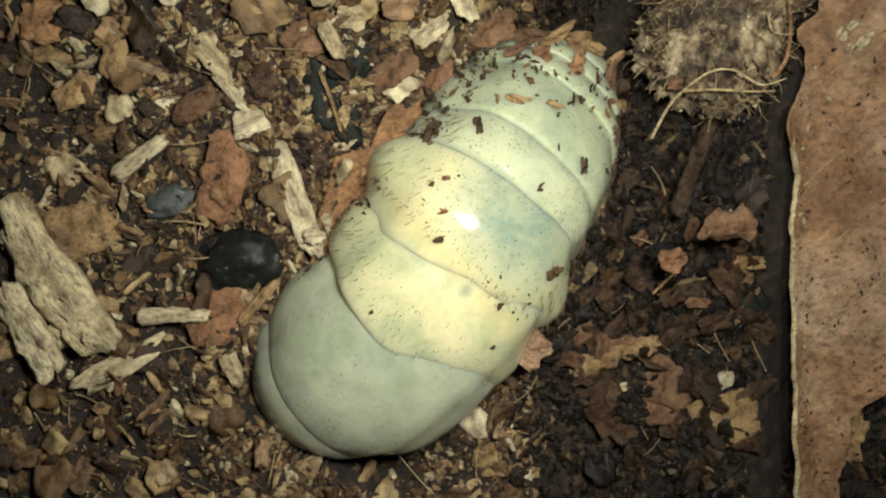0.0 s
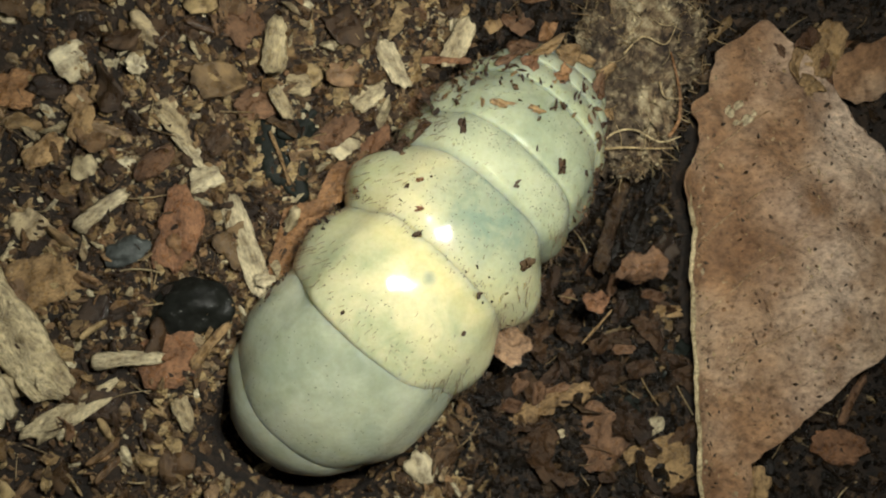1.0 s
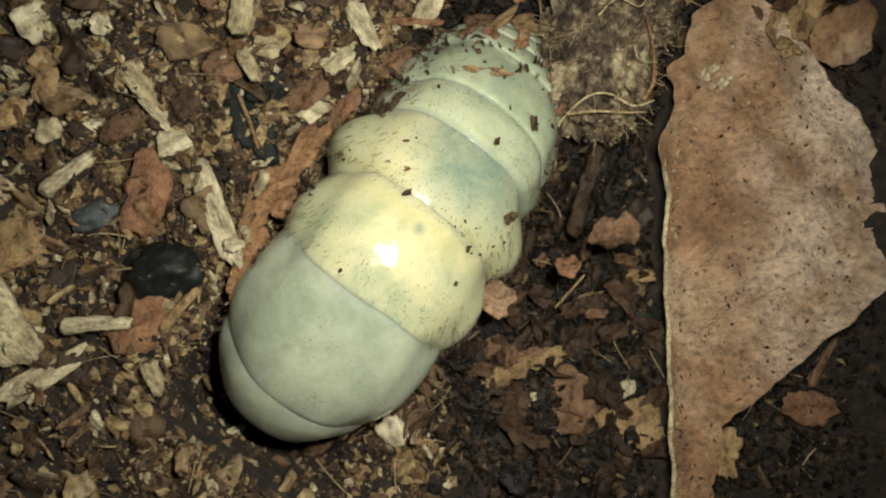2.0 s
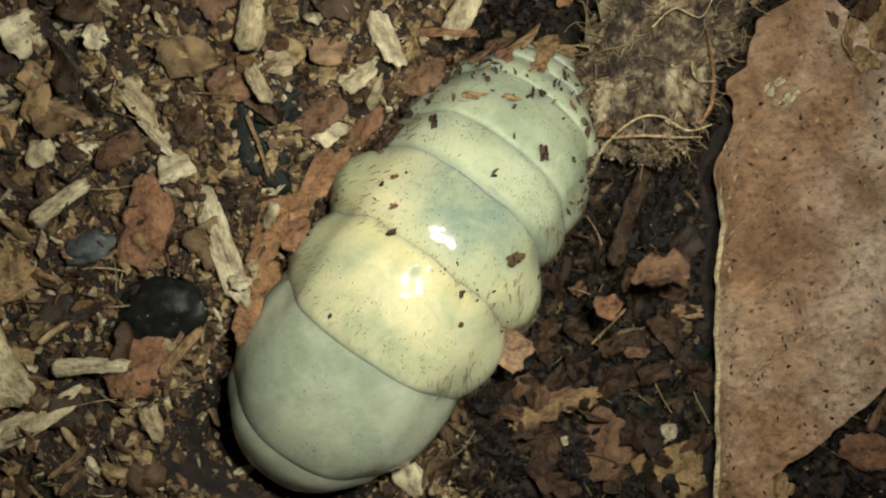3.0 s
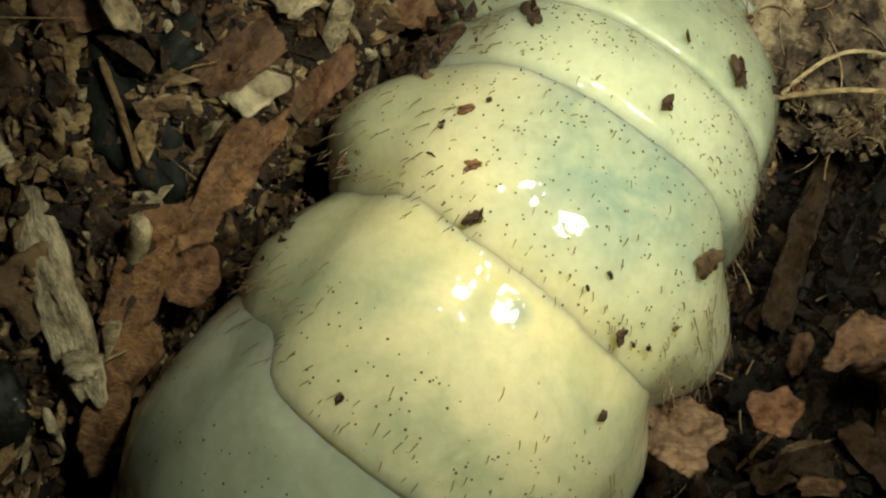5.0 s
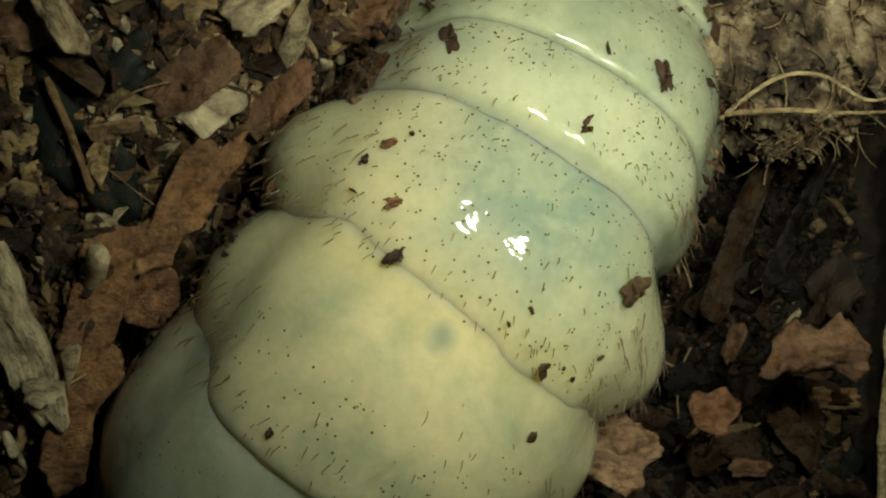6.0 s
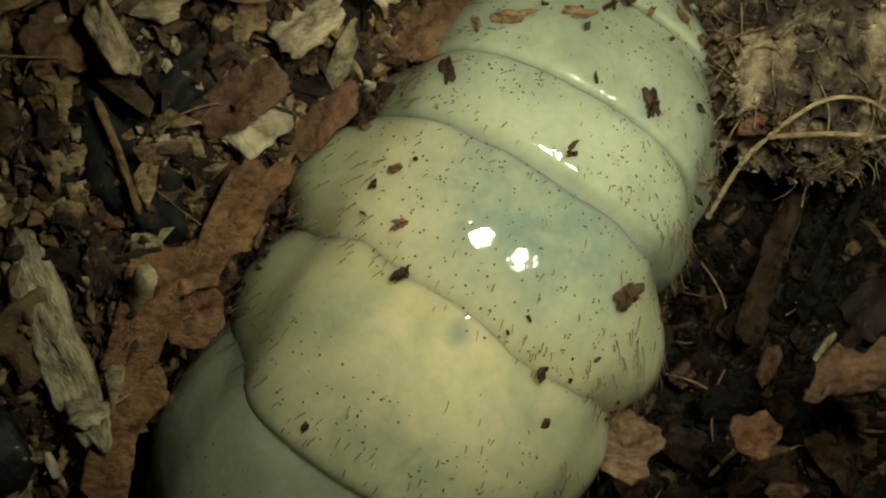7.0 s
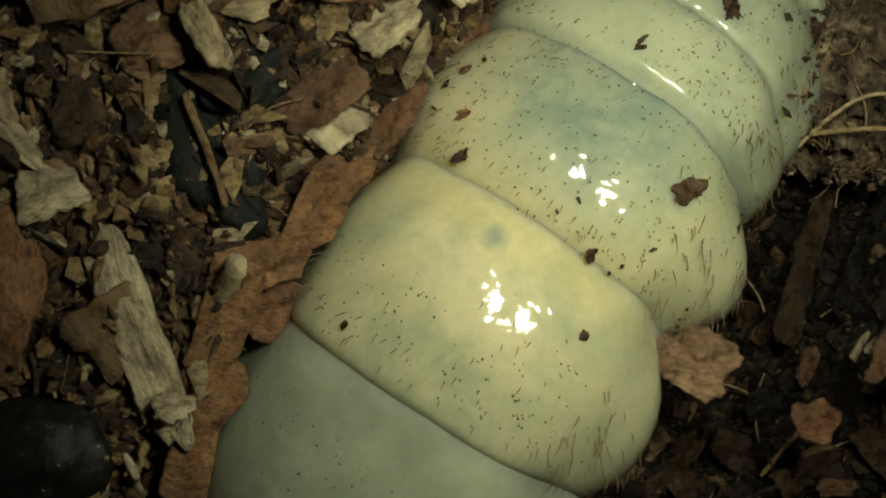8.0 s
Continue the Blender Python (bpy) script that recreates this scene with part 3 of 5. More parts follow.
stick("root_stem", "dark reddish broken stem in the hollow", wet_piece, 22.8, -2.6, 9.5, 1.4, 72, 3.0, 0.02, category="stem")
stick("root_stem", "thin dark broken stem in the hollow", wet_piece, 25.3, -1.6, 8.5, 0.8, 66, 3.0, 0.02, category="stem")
flake("wood_chip", "small yellow-brown chip of wood", tan_wood, 27.3, -10.8, 2.8, 1.2, 0, 1.0, 0.5)
lay(tagged(new("wood_stick", stick_mesh("wood_stick", 8.4, 1.5, tan_wood, 611, 40, 16, 0.1, 0.55, 0.04)), "long crumbling tan stick on damp soil", "stick"), 15.8, -19.2, 22, 1.2)
flake("leaf_piece", "dull mauve-brown leaf scrap", brown_leaf, 20.5, -22.5, 5.6, 5.0, 60, 0.9, 0.3, 0.22, category="leaf")
flake("leaf_piece", "tan leaf scrap with torn lobes", tan_wood, 26.4, -24.8, 6.0, 4.6, 20, 1.0, 0.3, 0.22, category="leaf")
stone("small whitish pebble in soil", pale_wood, 25.8, -21.3, 2.0, 1.4, 1.3, 40, 0.8)
# Two sunken lumps stand in for bluish-black patches of the soil.
stone("dark lump in place of a bluish-black patch of wet soil", slate_stone, 23.2, -19.1, 4.2, 2.8, 1.6, 0, -0.3, 0.4)
stone("dark rounded lump in place of a bluish-black soil patch", slate_stone, 27.2, -15.2, 4.2, 2.6, 1.8, 40, -0.3, 0.4)
flake("wood_chip", "tiny white chip of wood", pale_wood, 16.7, -21.6, 1.0, 0.8, 0, 1.0, 0.5)
flake("leaf_piece", "torn tan scrap lying on the big leaf", tan_wood, 43.8, 14.1, 6.0, 3.2, 60, 2.6, 0.4, 0.22, 0.6, category="leaf")
flake("splinter", "dark thin splinter lying on the leaf", brown_leaf, 35.4, -15.6, 2.0, 0.35, 4, 2.2, 0.25, 0.2, 0.1, category="splinter")
for x, y, a, b, turn, rx, ry, mat in ((40.2, 12.4, 3.4, 1.8, 70, 30, 10, tan_wood), (42.0, 10.6, 3.0, 2.2, 20, -25, 20, tan_wood), (43.6, 11.8, 3.2, 1.6, 110, 20, -30, red_bark),
                                     (41.2, 14.6, 3.6, 1.6, 40, -20, 25, brown_leaf), (45.4, 9.6, 2.6, 1.8, 150, 35, 0, tan_wood), (38.8, 14.2, 2.6, 1.2, 95, 15, 30, brown_leaf)):
    flake("leaf_piece", "crumpled tan and brown scrap on the big leaf's torn edge", mat, x, y, a, b, turn, 3.0, 0.3, 0.35, 0.7, rx, ry, category="leaf")
for x, y, a in ((33.6, 7.6, 1.3), (34.6, 8.4, 0.9), (35.2, 6.9, 1.1), (36.1, 7.7, 0.8), (34.1, 6.6, 0.7)):
    flake("wood_chip", "pale crumb lying on the dead leaf", pale_wood, x, y, a, a * 0.7, 40 * a, 2.9, 0.3, 0.35)
flake("leaf_piece", "grey-brown leaf scrap above a dark gap", dry_leaf, 48.5, 12.5, 9.0, 6.0, 20, 2.4, 0.4, 0.3, 0.3, category="leaf")
flake("leaf_piece", "rust-brown scrap under the leaf's edge", red_bark, 46.0, -24.4, 5.8, 3.2, -20, 0.8, 0.4, category="leaf")
flake("wood_chip", "tan chip beside the leaf's torn edge", tan_wood, 36.8, -28.7, 4.6, 3.0, 80, 0.9, 0.5)
stick("twig", "dark thin twig on soil", brown_leaf, 47.8, -20.0, 5.5, 0.9, 60, 1.2, category="twig")


WET_BITS = ((16.9, -8.0, 3.6, 1.6, 60, 1.6), (18.4, -12.8, 3.2, 1.7, -30, 1.4), (21.6, -13.6, 4.4, 1.5, 20, 1.4), (25.6, -12.9, 4.6, 1.7, -50, 1.6),
            (24.4, -16.0, 3.4, 1.4, 10, 1.2), (20.4, -16.8, 3.0, 2.0, 80, 1.2), (17.6, -15.4, 2.6, 1.2, -70, 1.4), (26.6, -6.0, 3.8, 1.0, 55, 1.6))
for x, y, a, b, turn, up in WET_BITS:
    flake("leaf_piece", "curled dark brown leaf scrap in damp soil", dim_damp_leaf, x, y, a, b, turn, up, 0.25, 0.22, 0.7, rx=turn / 4, ry=12, category="leaf")
DAMP = random.Random(61)
for k in range(46):
    x, y = DAMP.uniform(13, 29), DAMP.uniform(-31, -5)
    if (x - GRUB.x) * SIDE.x + (y - GRUB.y) * SIDE.y > 10.5:
        flake("leaf_piece", "curled dark brown leaf scrap in damp soil", DAMP.choice((dim_damp_leaf, dim_damp_leaf, dim_damp_leaf, wet_piece)), x, y, DAMP.uniform(1.8, 4.4), DAMP.uniform(1.0, 2.4),
              DAMP.uniform(0, 360), DAMP.uniform(0.6, 1.6), 0.22, 0.4, 0.8, DAMP.gauss(0, 28), DAMP.gauss(0, 28), category="leaf")
TAN_BITS = ((13.0, -17.0, 2.4, 1.4, 30, 1.6), (14.8, -18.0, 2.0, 1.1, 80, 1.8), (12.2, -18.8, 1.8, 1.2, -20, 1.5), (16.6, -17.6, 2.6, 0.8, 15, 1.7),
            (22.9, -14.2, 1.8, 0.9, 0, 1.6), (26.0, -9.4, 2.2, 1.0, -20, 1.4), (18.9, -9.4, 1.6, 1.2, 40, 1.8), (22.6, -8.4, 2.0, 1.1, 70, 2.0))
for x, y, a, b, turn, up in TAN_BITS:
    flake("wood_chip", "crumbly brown bit of wood in damp soil", brown_leaf, x, y, a, b, turn, up, 0.5, 0.3, 0.3, rx=turn / 5)
for x, y, a, b, turn, mat in ((10.6, 15.0, 3.4, 1.6, 30, tan_wood), (13.4, 15.6, 3.0, 2.2, -40, brown_leaf), (16.4, 15.2, 2.8, 1.4, 70, orange_bark), (15.0, 17.8, 3.6, 2.0, 10, brown_leaf), (12.0, 18.4, 2.6, 1.8, -20, pale_wood)):
    flake("wood_chip", "scrap of bark and wood behind the grub's head", mat, x, y, a, b, turn, 0.9, 0.4, 0.25, 0.3)
stick("twig", "thin pale straight twig across damp soil", tan_wood, 20.6, -12.2, 4.2, 0.24, 47, 2.2, 0.0, 0.0, category="twig")


def fibre_mesh(name, points, radius, mat, k=6, steps=10):
    pts = []
    for a in range(len(points) - 1):
        p0, p1, p2, p3 = (Vector(points[max(0, min(len(points) - 1, a + d))]) for d in (-1, 0, 1, 2))
        for s in range(steps):
            t = s / steps
            pts.append(0.5 * (2 * p1 + (p2 - p0) * t + (2 * p0 - 5 * p1 + 4 * p2 - p3) * t * t + (3 * p1 - p0 - 3 * p2 + p3) * t ** 3))
    pts.append(Vector(points[-1]))
    verts, faces = [], []
    for i, p in enumerate(pts):
        d = (pts[min(i + 1, len(pts) - 1)] - pts[max(i - 1, 0)]).normalized()
        n1 = d.orthogonal().normalized()
        n2 = d.cross(n1)
        r = radius * (1 - 0.6 * i / len(pts)) * (1 + 0.25 * wob(i, 0, 0, 0.7))
        verts += [p + r * (math.cos(6.283 * s / k) * n1 + math.sin(6.283 * s / k) * n2) for s in range(k)]
    for i in range(len(pts) - 1):
        faces += [(i * k + s, i * k + (s + 1) % k, (i + 1) * k + (s + 1) % k, (i + 1) * k + s) for s in range(k)]
    return mesh_of(name, verts, faces, mat)


# ---- the big dead leaf ----
def edge_left(y):
    climb = 0.27 * max(0, y - 8.5) + 0.12 * max(0, y - 16.3) + 0.85 * max(0, y - 21.2)
    return 0.6 * wob(0, y, 0, 0.22, 3) + 0.22 * wob(0, y, 0, 1.1, 4) + 0.1 * wob(0, y, 0, 3.0, 4) + climb


TEETH = ((8.6, 0.8, 1.5), (16.0, 1.3, 1.1), (19.5, 0.5, 1.2), (21.6, 0.7, 1.0))


def torn(y):
    """Bits of blade that stand out past the pale rim."""
    out = 0.0
    for at, size, wide in TEETH:
        out += size * math.exp(-((y - at) / wide) ** 4)
    return out + 0.15 * max(0, wob(2, y, 0, 1.6, 14))


def edge_right(y):
    lower = 5.2 + (y + 16.9) * 1.54 if y > -16.9 else 5.2 + 0.12 * (y + 16.9)
    upper = 15.5 + (18.5 - y) * 0.9 if y < 18.5 else 15.5 - (y - 18.5) * 1.15
    return max(edge_left(y) + 0.3, min(26.0, lower, upper) + 0.5 * wob(5, y, 0, 0.5, 5) + 0.5 * wob(5, y, 0, 1.7, 6))


def leaf_z(x, y):
    z = 0.7 * wob(x, y, 0, 0.12, 7) + 0.22 * wob(x, y, 0, 0.5, 8) + 0.07 * wob(x, y, 0, 2.2, 9)
    return z + 0.9 * math.exp(-x / 1.2) - 0.004 * x * x + 0.25 * math.sin(0.8 * (y + 0.9 * x)) * min(1, x / 6)


ON_LEAF = [ob for ob in scene.objects if "the leaf" in ob.get("label", "") or "the dead leaf" in ob.get("label", "")]


def make_leaf():
    leaf = tagged(new("dead_leaf"), "large dry brown leaf with a pale torn rim", "leaf")
    leaf.matrix_basis = pose(29 * MM, -8 * MM, -5.0 * MM, 0, 3, 0)
    nu, nv = 70, 110

    verts, faces = [], []
    for side in (1, -1):
        for j in range(nv + 1):
            y = -26 + 50.5 * j / nv
            a, b = edge_left(y) - torn(y), edge_right(y)
            for i in range(nu + 1):
                u = i / nu
                x = a + (b - a) * u
                verts.append((x, y, leaf_z(x, y) + side * 0.16))
    w, top = nu + 1, (nu + 1) * (nv + 1)
    for j in range(nv):
        for i in range(nu):
            a, b, c, d = j * w + i, j * w + i + 1, (j + 1) * w + i + 1, (j + 1) * w + i
            faces += [(a, b, c, d), (top + d, top + c, top + b, top + a)]
    ring = [i for i in range(nu)] + [j * w + nu for j in range(nv)] + [nv * w + i for i in range(nu, 0, -1)] + [j * w for j in range(nv, 0, -1)]
    faces += [(b, a, top + a, top + b) for a, b in zip(ring, ring[1:] + ring[:1])]
    part("blade", mesh_of("blade", verts, faces, dry_leaf), leaf)
    for start, end, lift in (((0.8, -3.4), (14.0, 4.9), 0.6), ((3.5, -8.0), (12.0, -4.2), 0.3), ((0.9, 3.6), (15.0, 11.6), 0.8), ((1.6, 11.0), (11.0, 17.0), 0.5)):
        line = []
        for i in range(9):
            t = i / 8
            x, y = start[0] + (end[0] - start[0]) * t, start[1] + (end[1] - start[1]) * t + lift * math.sin(3.1 * t)
            line.append((x, y, leaf_z(x, y) + 0.13))
        part("vein", fibre_mesh("vein", line, 0.13, vein_mat, steps=4), leaf, "faint raised vein")
    rim, n, k = [], 120, 7
    for j in range(n + 1):
        y = -26 + 38.0 * j / n
        x = edge_left(y)
        z = 0.7 * wob(x, y, 0, 0.12, 7) + 0.22 * wob(x, y, 0, 0.5, 8) + 0.9 * math.exp(-x / 1.2)
        r = (0.23 + 0.07 * wob(x, y, 0, 0.9, 11)) * min(1, (n - j) / 20 + 0.1)
        rim += [(x - 0.02 + r * math.cos(6.283 * s / k), y, z + r * math.sin(6.283 * s / k)) for s in range(k)]
    rf = [(j * k + s, j * k + (s + 1) % k, (j + 1) * k + (s + 1) % k, (j + 1) * k + s) for j in range(n) for s in range(k)]
    part("rim", mesh_of("rim", rim, rf, rim_mat), leaf, "pale curled rim")
    rnd = random.Random(19)
    vs, fs = [], []
    for k in range(1500):
        y = rnd.uniform(-25, 22)
        x = rnd.uniform(0.2, 22) if k % 7 else rnd.uniform(0.2, 1.6)
        if not edge_left(y) < x < edge_right(y) - 0.3:
            continue
        size = rnd.choice((0.1, 0.11, 0.12, 0.14, 0.16, 0.2, 0.26, 0.34, 0.5))
        turn = Euler((0, 0, rnd.uniform(0, 6))).to_matrix()
        o = len(vs)
        for v in ((1, 0.3, 0), (-1, 0.2, 0), (0.1, 1, 0), (0, -1, 0), (0.2, 0, 0.6), (-0.1, 0.1, -0.5)):
            vs.append(Vector((x, y, leaf_z(x, y) + 0.17)) + turn @ Vector((v[0] * size * rnd.uniform(0.4, 1), v[1] * size * 0.5 * rnd.uniform(0.3, 1), v[2] * size * 0.4)))
        fs += [(o + a, o + b, o + c) for a, b, c in ((0, 2, 4), (2, 1, 4), (1, 3, 4), (3, 0, 4), (2, 0, 5), (1, 2, 5), (3, 1, 5), (0, 3, 5))]
    specks = tagged(new("leaf_specks", mesh_of("leaf_specks", vs, fs, speck_mat, False)), "dark and tan soil specks on the dead leaf", "specks", kind="stuff")
    specks.matrix_basis = leaf.matrix_basis
    ON_LEAF.extend((leaf, specks))


make_leaf()


# ---- the clod with its rootlets ----
def clod_material():
    m, nt, b = material("clod_soil", 0.8)
    tex = nt.nodes.new("ShaderNodeTexCoord").outputs["Object"]
    n = noise_node(nt, tex, 620.0, 8.0, 0.68)
    c = ramp(nt, n.outputs[0], ((0.38, (0.035, 0.022, 0.012)), (0.46, (0.15, 0.105, 0.06)), (0.54, (0.29, 0.24, 0.155)), (0.65, (0.47, 0.42, 0.3)))).outputs[0]
    patch = noise_node(nt, tex, 300.0, 5.0, 0.66, 0.8)
    c = mixed(nt, "MULTIPLY", 0.85, c, ramp(nt, patch.outputs[0], ((0.43, (0.14, 0.105, 0.08)), (0.54, (0.95, 0.94, 0.86)))).outputs[0])
    each = nt.nodes.new("ShaderNodeNewGeometry").outputs["Random Per Island"]
    c = mixed(nt, "MULTIPLY", 0.8, c, ramp(nt, each, ((0.0, (0.35, 0.3, 0.25)), (0.5, (1, 0.95, 0.9)), (1.0, (1.6, 1.55, 1.4)))).outputs[0])
    nt.links.new(c, b.inputs["Base Color"])
    bump(nt, b, n.outputs[0], 1.0, 0.0006)
    return m


clod_soil = clod_material()


def make_clod():
    clod = tagged(new("soil_clod"), "crumbly soil clod bound by pale rootlets, overhanging the grub", "clod")
    clod.matrix_basis = pose(23.4 * MM, 10.7 * MM, -3.2 * MM)
    clump = part("clump", lump_mesh("clump", 10.4, 17.5, 6.4, clod_soil, 5, 6, 0.12, 0.1, 0.7), clod)
    clump.data.transform(pose(0, 0, 0, 0, 0, -17))
    rnd = random.Random(31)
    for v in clump.data.vertices:
        p = v.co / MM
        out = p.normalized()
        pit = 0.9 * wob(p.x, p.y, p.z, 0.55, 1) + 0.75 * wob(p.x, p.y, p.z, 1.2, 2) + 0.55 * wob(p.x, p.y, p.z, 2.5, 3) + 0.3 * wob(p.x, p.y, p.z, 5.0, 4)
        deep = min(0.0, wob(p.x, p.y, p.z, 0.8, 9) + 0.1) * 2.6 + min(0.0, wob(p.x, p.y, p.z, 1.9, 12) + 0.05) * 1.3
        v.co += out * ((1.2 * pit + deep) * MM)
    g = [v.co / MM for v in clump.data.vertices if v.co.z > -0.002]
    vs, fs = [], []
    for k in range(9000):
        p = rnd.choice(g)
        size = rnd.choice((0.08, 0.1, 0.12, 0.15, 0.18, 0.22, 0.28, 0.36, 0.5))
        turn = Euler((rnd.uniform(0, 6), rnd.uniform(0, 6), rnd.uniform(0, 6))).to_matrix()
        o = len(vs)
        for v in ((1, 0.3, 0), (-1, 0.2, 0.2), (0.1, 1, -0.2), (0, -1, 0.1), (0.2, 0, 0.8), (-0.1, 0.1, -0.8)):
            vs.append(p + turn @ Vector((v[0] * size * rnd.uniform(0.5, 1), v[1] * size * 0.6 * rnd.uniform(0.5, 1), v[2] * size * 0.5)))
        fs += [(o + a, o + b, o + c) for a, b, c in ((0, 2, 4), (2, 1, 4), (1, 3, 4), (3, 0, 4), (2, 0, 5), (1, 2, 5), (3, 1, 5), (0, 3, 5))]
    part("crumbs", mesh_of("crumbs", vs, fs, clod_soil, False), clod, "grey-tan and dark crumbs", "stuff")
    vs, fs = [], []
    for k in range(620):
        p = rnd.choice(g)
        a, ln, r, bow = rnd.uniform(0, 6.28), rnd.uniform(0.6, 2.6), rnd.uniform(0.02, 0.055), rnd.uniform(-1.2, 1.2)
        o = len(vs)
        for i in range(6):
            t = i / 5
            q = p + Vector((ln * t * math.cos(a) - bow * ln * t * (1 - t) * math.sin(a), ln * t * math.sin(a) + bow * ln * t * (1 - t) * math.cos(a), 0.1 + 0.15 * math.sin(3 * t)))
            vs += [(q.x - r * math.sin(a) * c, q.y + r * math.cos(a) * c, q.z + r * d) for c, d in ((1, -0.6), (-1, -0.6), (0, 1))]
            if i:
                b = o + 3 * i
                fs += [(b - 3 + c, b - 3 + (c + 1) % 3, b + (c + 1) % 3, b + c) for c in range(3)]
    part("root_hairs", mesh_of("root_hairs", vs, fs, thread_mat), clod, "fine pale root hairs", "stuff")
    crust = lump_mesh("crust", 2.2, 3.0, 1.2, red_bark, 9, 4, 0.3, 0.15)
    crust.transform(pose(-3.9 * MM, -6.0 * MM, 1.6 * MM, 0, -25, -20))
    part("crust", crust, clod, "red-brown crust")
    part("rootlet", fibre_mesh("rootlet", [(-4.2, -7.6, 2.6), (-1.9, -7.5, 3.6), (0.3, -7.6, 3.7), (2.6, -7.5, 3.3)], 0.14, fibre_mat), clod, "straight pale rootlet")
    part("rootlet", fibre_mesh("rootlet", [(-5.5, -11.2, -0.8), (-4.9, -8.9, 1.2), (-4.2, -7.6, 2.7), (-2.5, -6.2, 3.6), (-0.8, -6.1, 4.0), (1.2, -7.1, 4.1), (3.1, -6.6, 3.9)], 0.14, fibre_mat), clod, "looping pale rootlet")
    part("rootlet", fibre_mesh("rootlet", [(2.1, -6.6, 3.8), (3.0, -5.2, 3.9), (3.1, -3.0, 4.1), (2.7, -0.7, 4.2), (2.4, 0.7, 4.1)], 0.19, orange_bark), clod, "reddish rootlet")
    part("rootlet", fibre_mesh("rootlet", [(1.3, -1.9, 4.2), (1.7, -3.3, 4.4), (3.3, -3.4, 4.2)], 0.1, fibre_mat), clod, "short pale rootlet")
    part("rootlet", fibre_mesh("rootlet", [(-1.7, 0.5, 4.1), (-0.1, 1.9, 4.4), (1.9, 1.3, 4.4), (3.1, 3.3, 4.0)], 0.09, fibre_mat), clod)


make_clod()


# ---- the grub ----
def spine(s):
    """Point of the body's middle line s millimetres from its highest ring, and its tilt."""
    rho, stop = 20.0, radians(28)
    phi = max(radians(-42), min(stop, s / rho))
    past = s - phi * rho
    p = AXIS * (rho * math.sin(phi) + past * math.cos(phi)) + Vector((0, 0, rho * (math.cos(phi) - 1) - past * math.sin(phi)))
    return p, AXIS * math.sin(phi) + Vector((0, 0, math.cos(phi)))


def girth(s):
    knots = ((-17.4, 0.05), (-16.2, 0.4), (-14.2, 0.65), (-11.6, 0.845), (-8, 0.97), (-3, 1.0), (3, 1.02), (8, 1.0), (11, 1.0), (14, 0.96), (17, 0.87), (20, 0.72), (23, 0.5), (25.5, 0.1))
    for (a, x), (b, y) in zip(knots, knots[1:]):
        if s <= b:
            return x + (y - x) * max(0, (s - a) / (b - a))
    return 0.1


def on_skin(s, theta, k=1.0):
    p, up = spine(s)
    g = girth(s) * k
    a = abs(theta) if theta <= math.pi else 2 * math.pi - theta
    g *= 1 - 0.03 * math.exp(-((a - 0.98) / 0.2) ** 2) + 0.035 * math.exp(-((a - 1.5) / 0.35) ** 2)
    c, n = math.cos(theta), math.sin(theta)
    ex = 2 / 2.25
    c, n = math.copysign(abs(c) ** ex, c), math.copysign(abs(n) ** ex, n)
    return p + SIDE * (7.85 * g * n) + up * (7.5 * g * c)


RIDERS = {"tail": [], "broad": [], "fold": [], "spotted": [], "front": []}
PROFILE = ((-0.06, 0.9), (-0.03, 0.965), (-0.012, 0.995), (0.0, 1.008), (0.02, 1.018), (0.06, 1.026), (0.14, 1.034), (0.25, 1.042), (0.38, 1.045),
           (0.52, 1.04), (0.66, 1.028), (0.78, 1.01), (0.88, 0.99), (0.96, 0.972), (1.04, 0.955), (1.14, 0.93), (1.26, 0.88), (1.36, 0.8))


def swell(u):
    for (a, x), (b, y) in zip(PROFILE, PROFILE[1:]):
        if u <= b:
            return x + (y - x) * max(0, (u - a) / (b - a))
    return 0.8


LOBES = {1: (0.0, 0.02, 0.0, 0.02), 2: (0.03, -0.02, 0.03, 0.02), 3: (0.08, -0.08, 0.11, -0.02), 4: (0.12, -0.03, 0.12, -0.02), 5: (0.02, -0.05, 0.02, -0.05), 6: (0.05, -0.05, 0.05, -0.05),
         7: (0.04, -0.03, 0.04, -0.03), 8: (0.04, -0.03, 0.04, -0.03), 9: (0.0, -0.03, 0.0, -0.03)}
CREST = {1: 0, 2: 0, 3: 0.25, 4: 0.25, 5: 0, 6: 0, 7: 0, 8: 0, 9: 0}


def flank(theta):
    """0 along the back, 1 down the flanks."""
    a = min(theta % (2 * math.pi), -theta % (2 * math.pi))
    x = min(1, max(0, (a - 0.55) / 0.85))
    return x * x * (3 - 2 * x)


def bulge(u, theta, lobe):
    """Each ring swells to a lobe down the flanks and pinches in at its ends."""
    swing, base = lobe[:2] if math.sin(theta) < 0 else lobe[2:]
    return flank(theta) * (swing * math.sin(math.pi * min(1, max(0, u))) + base)


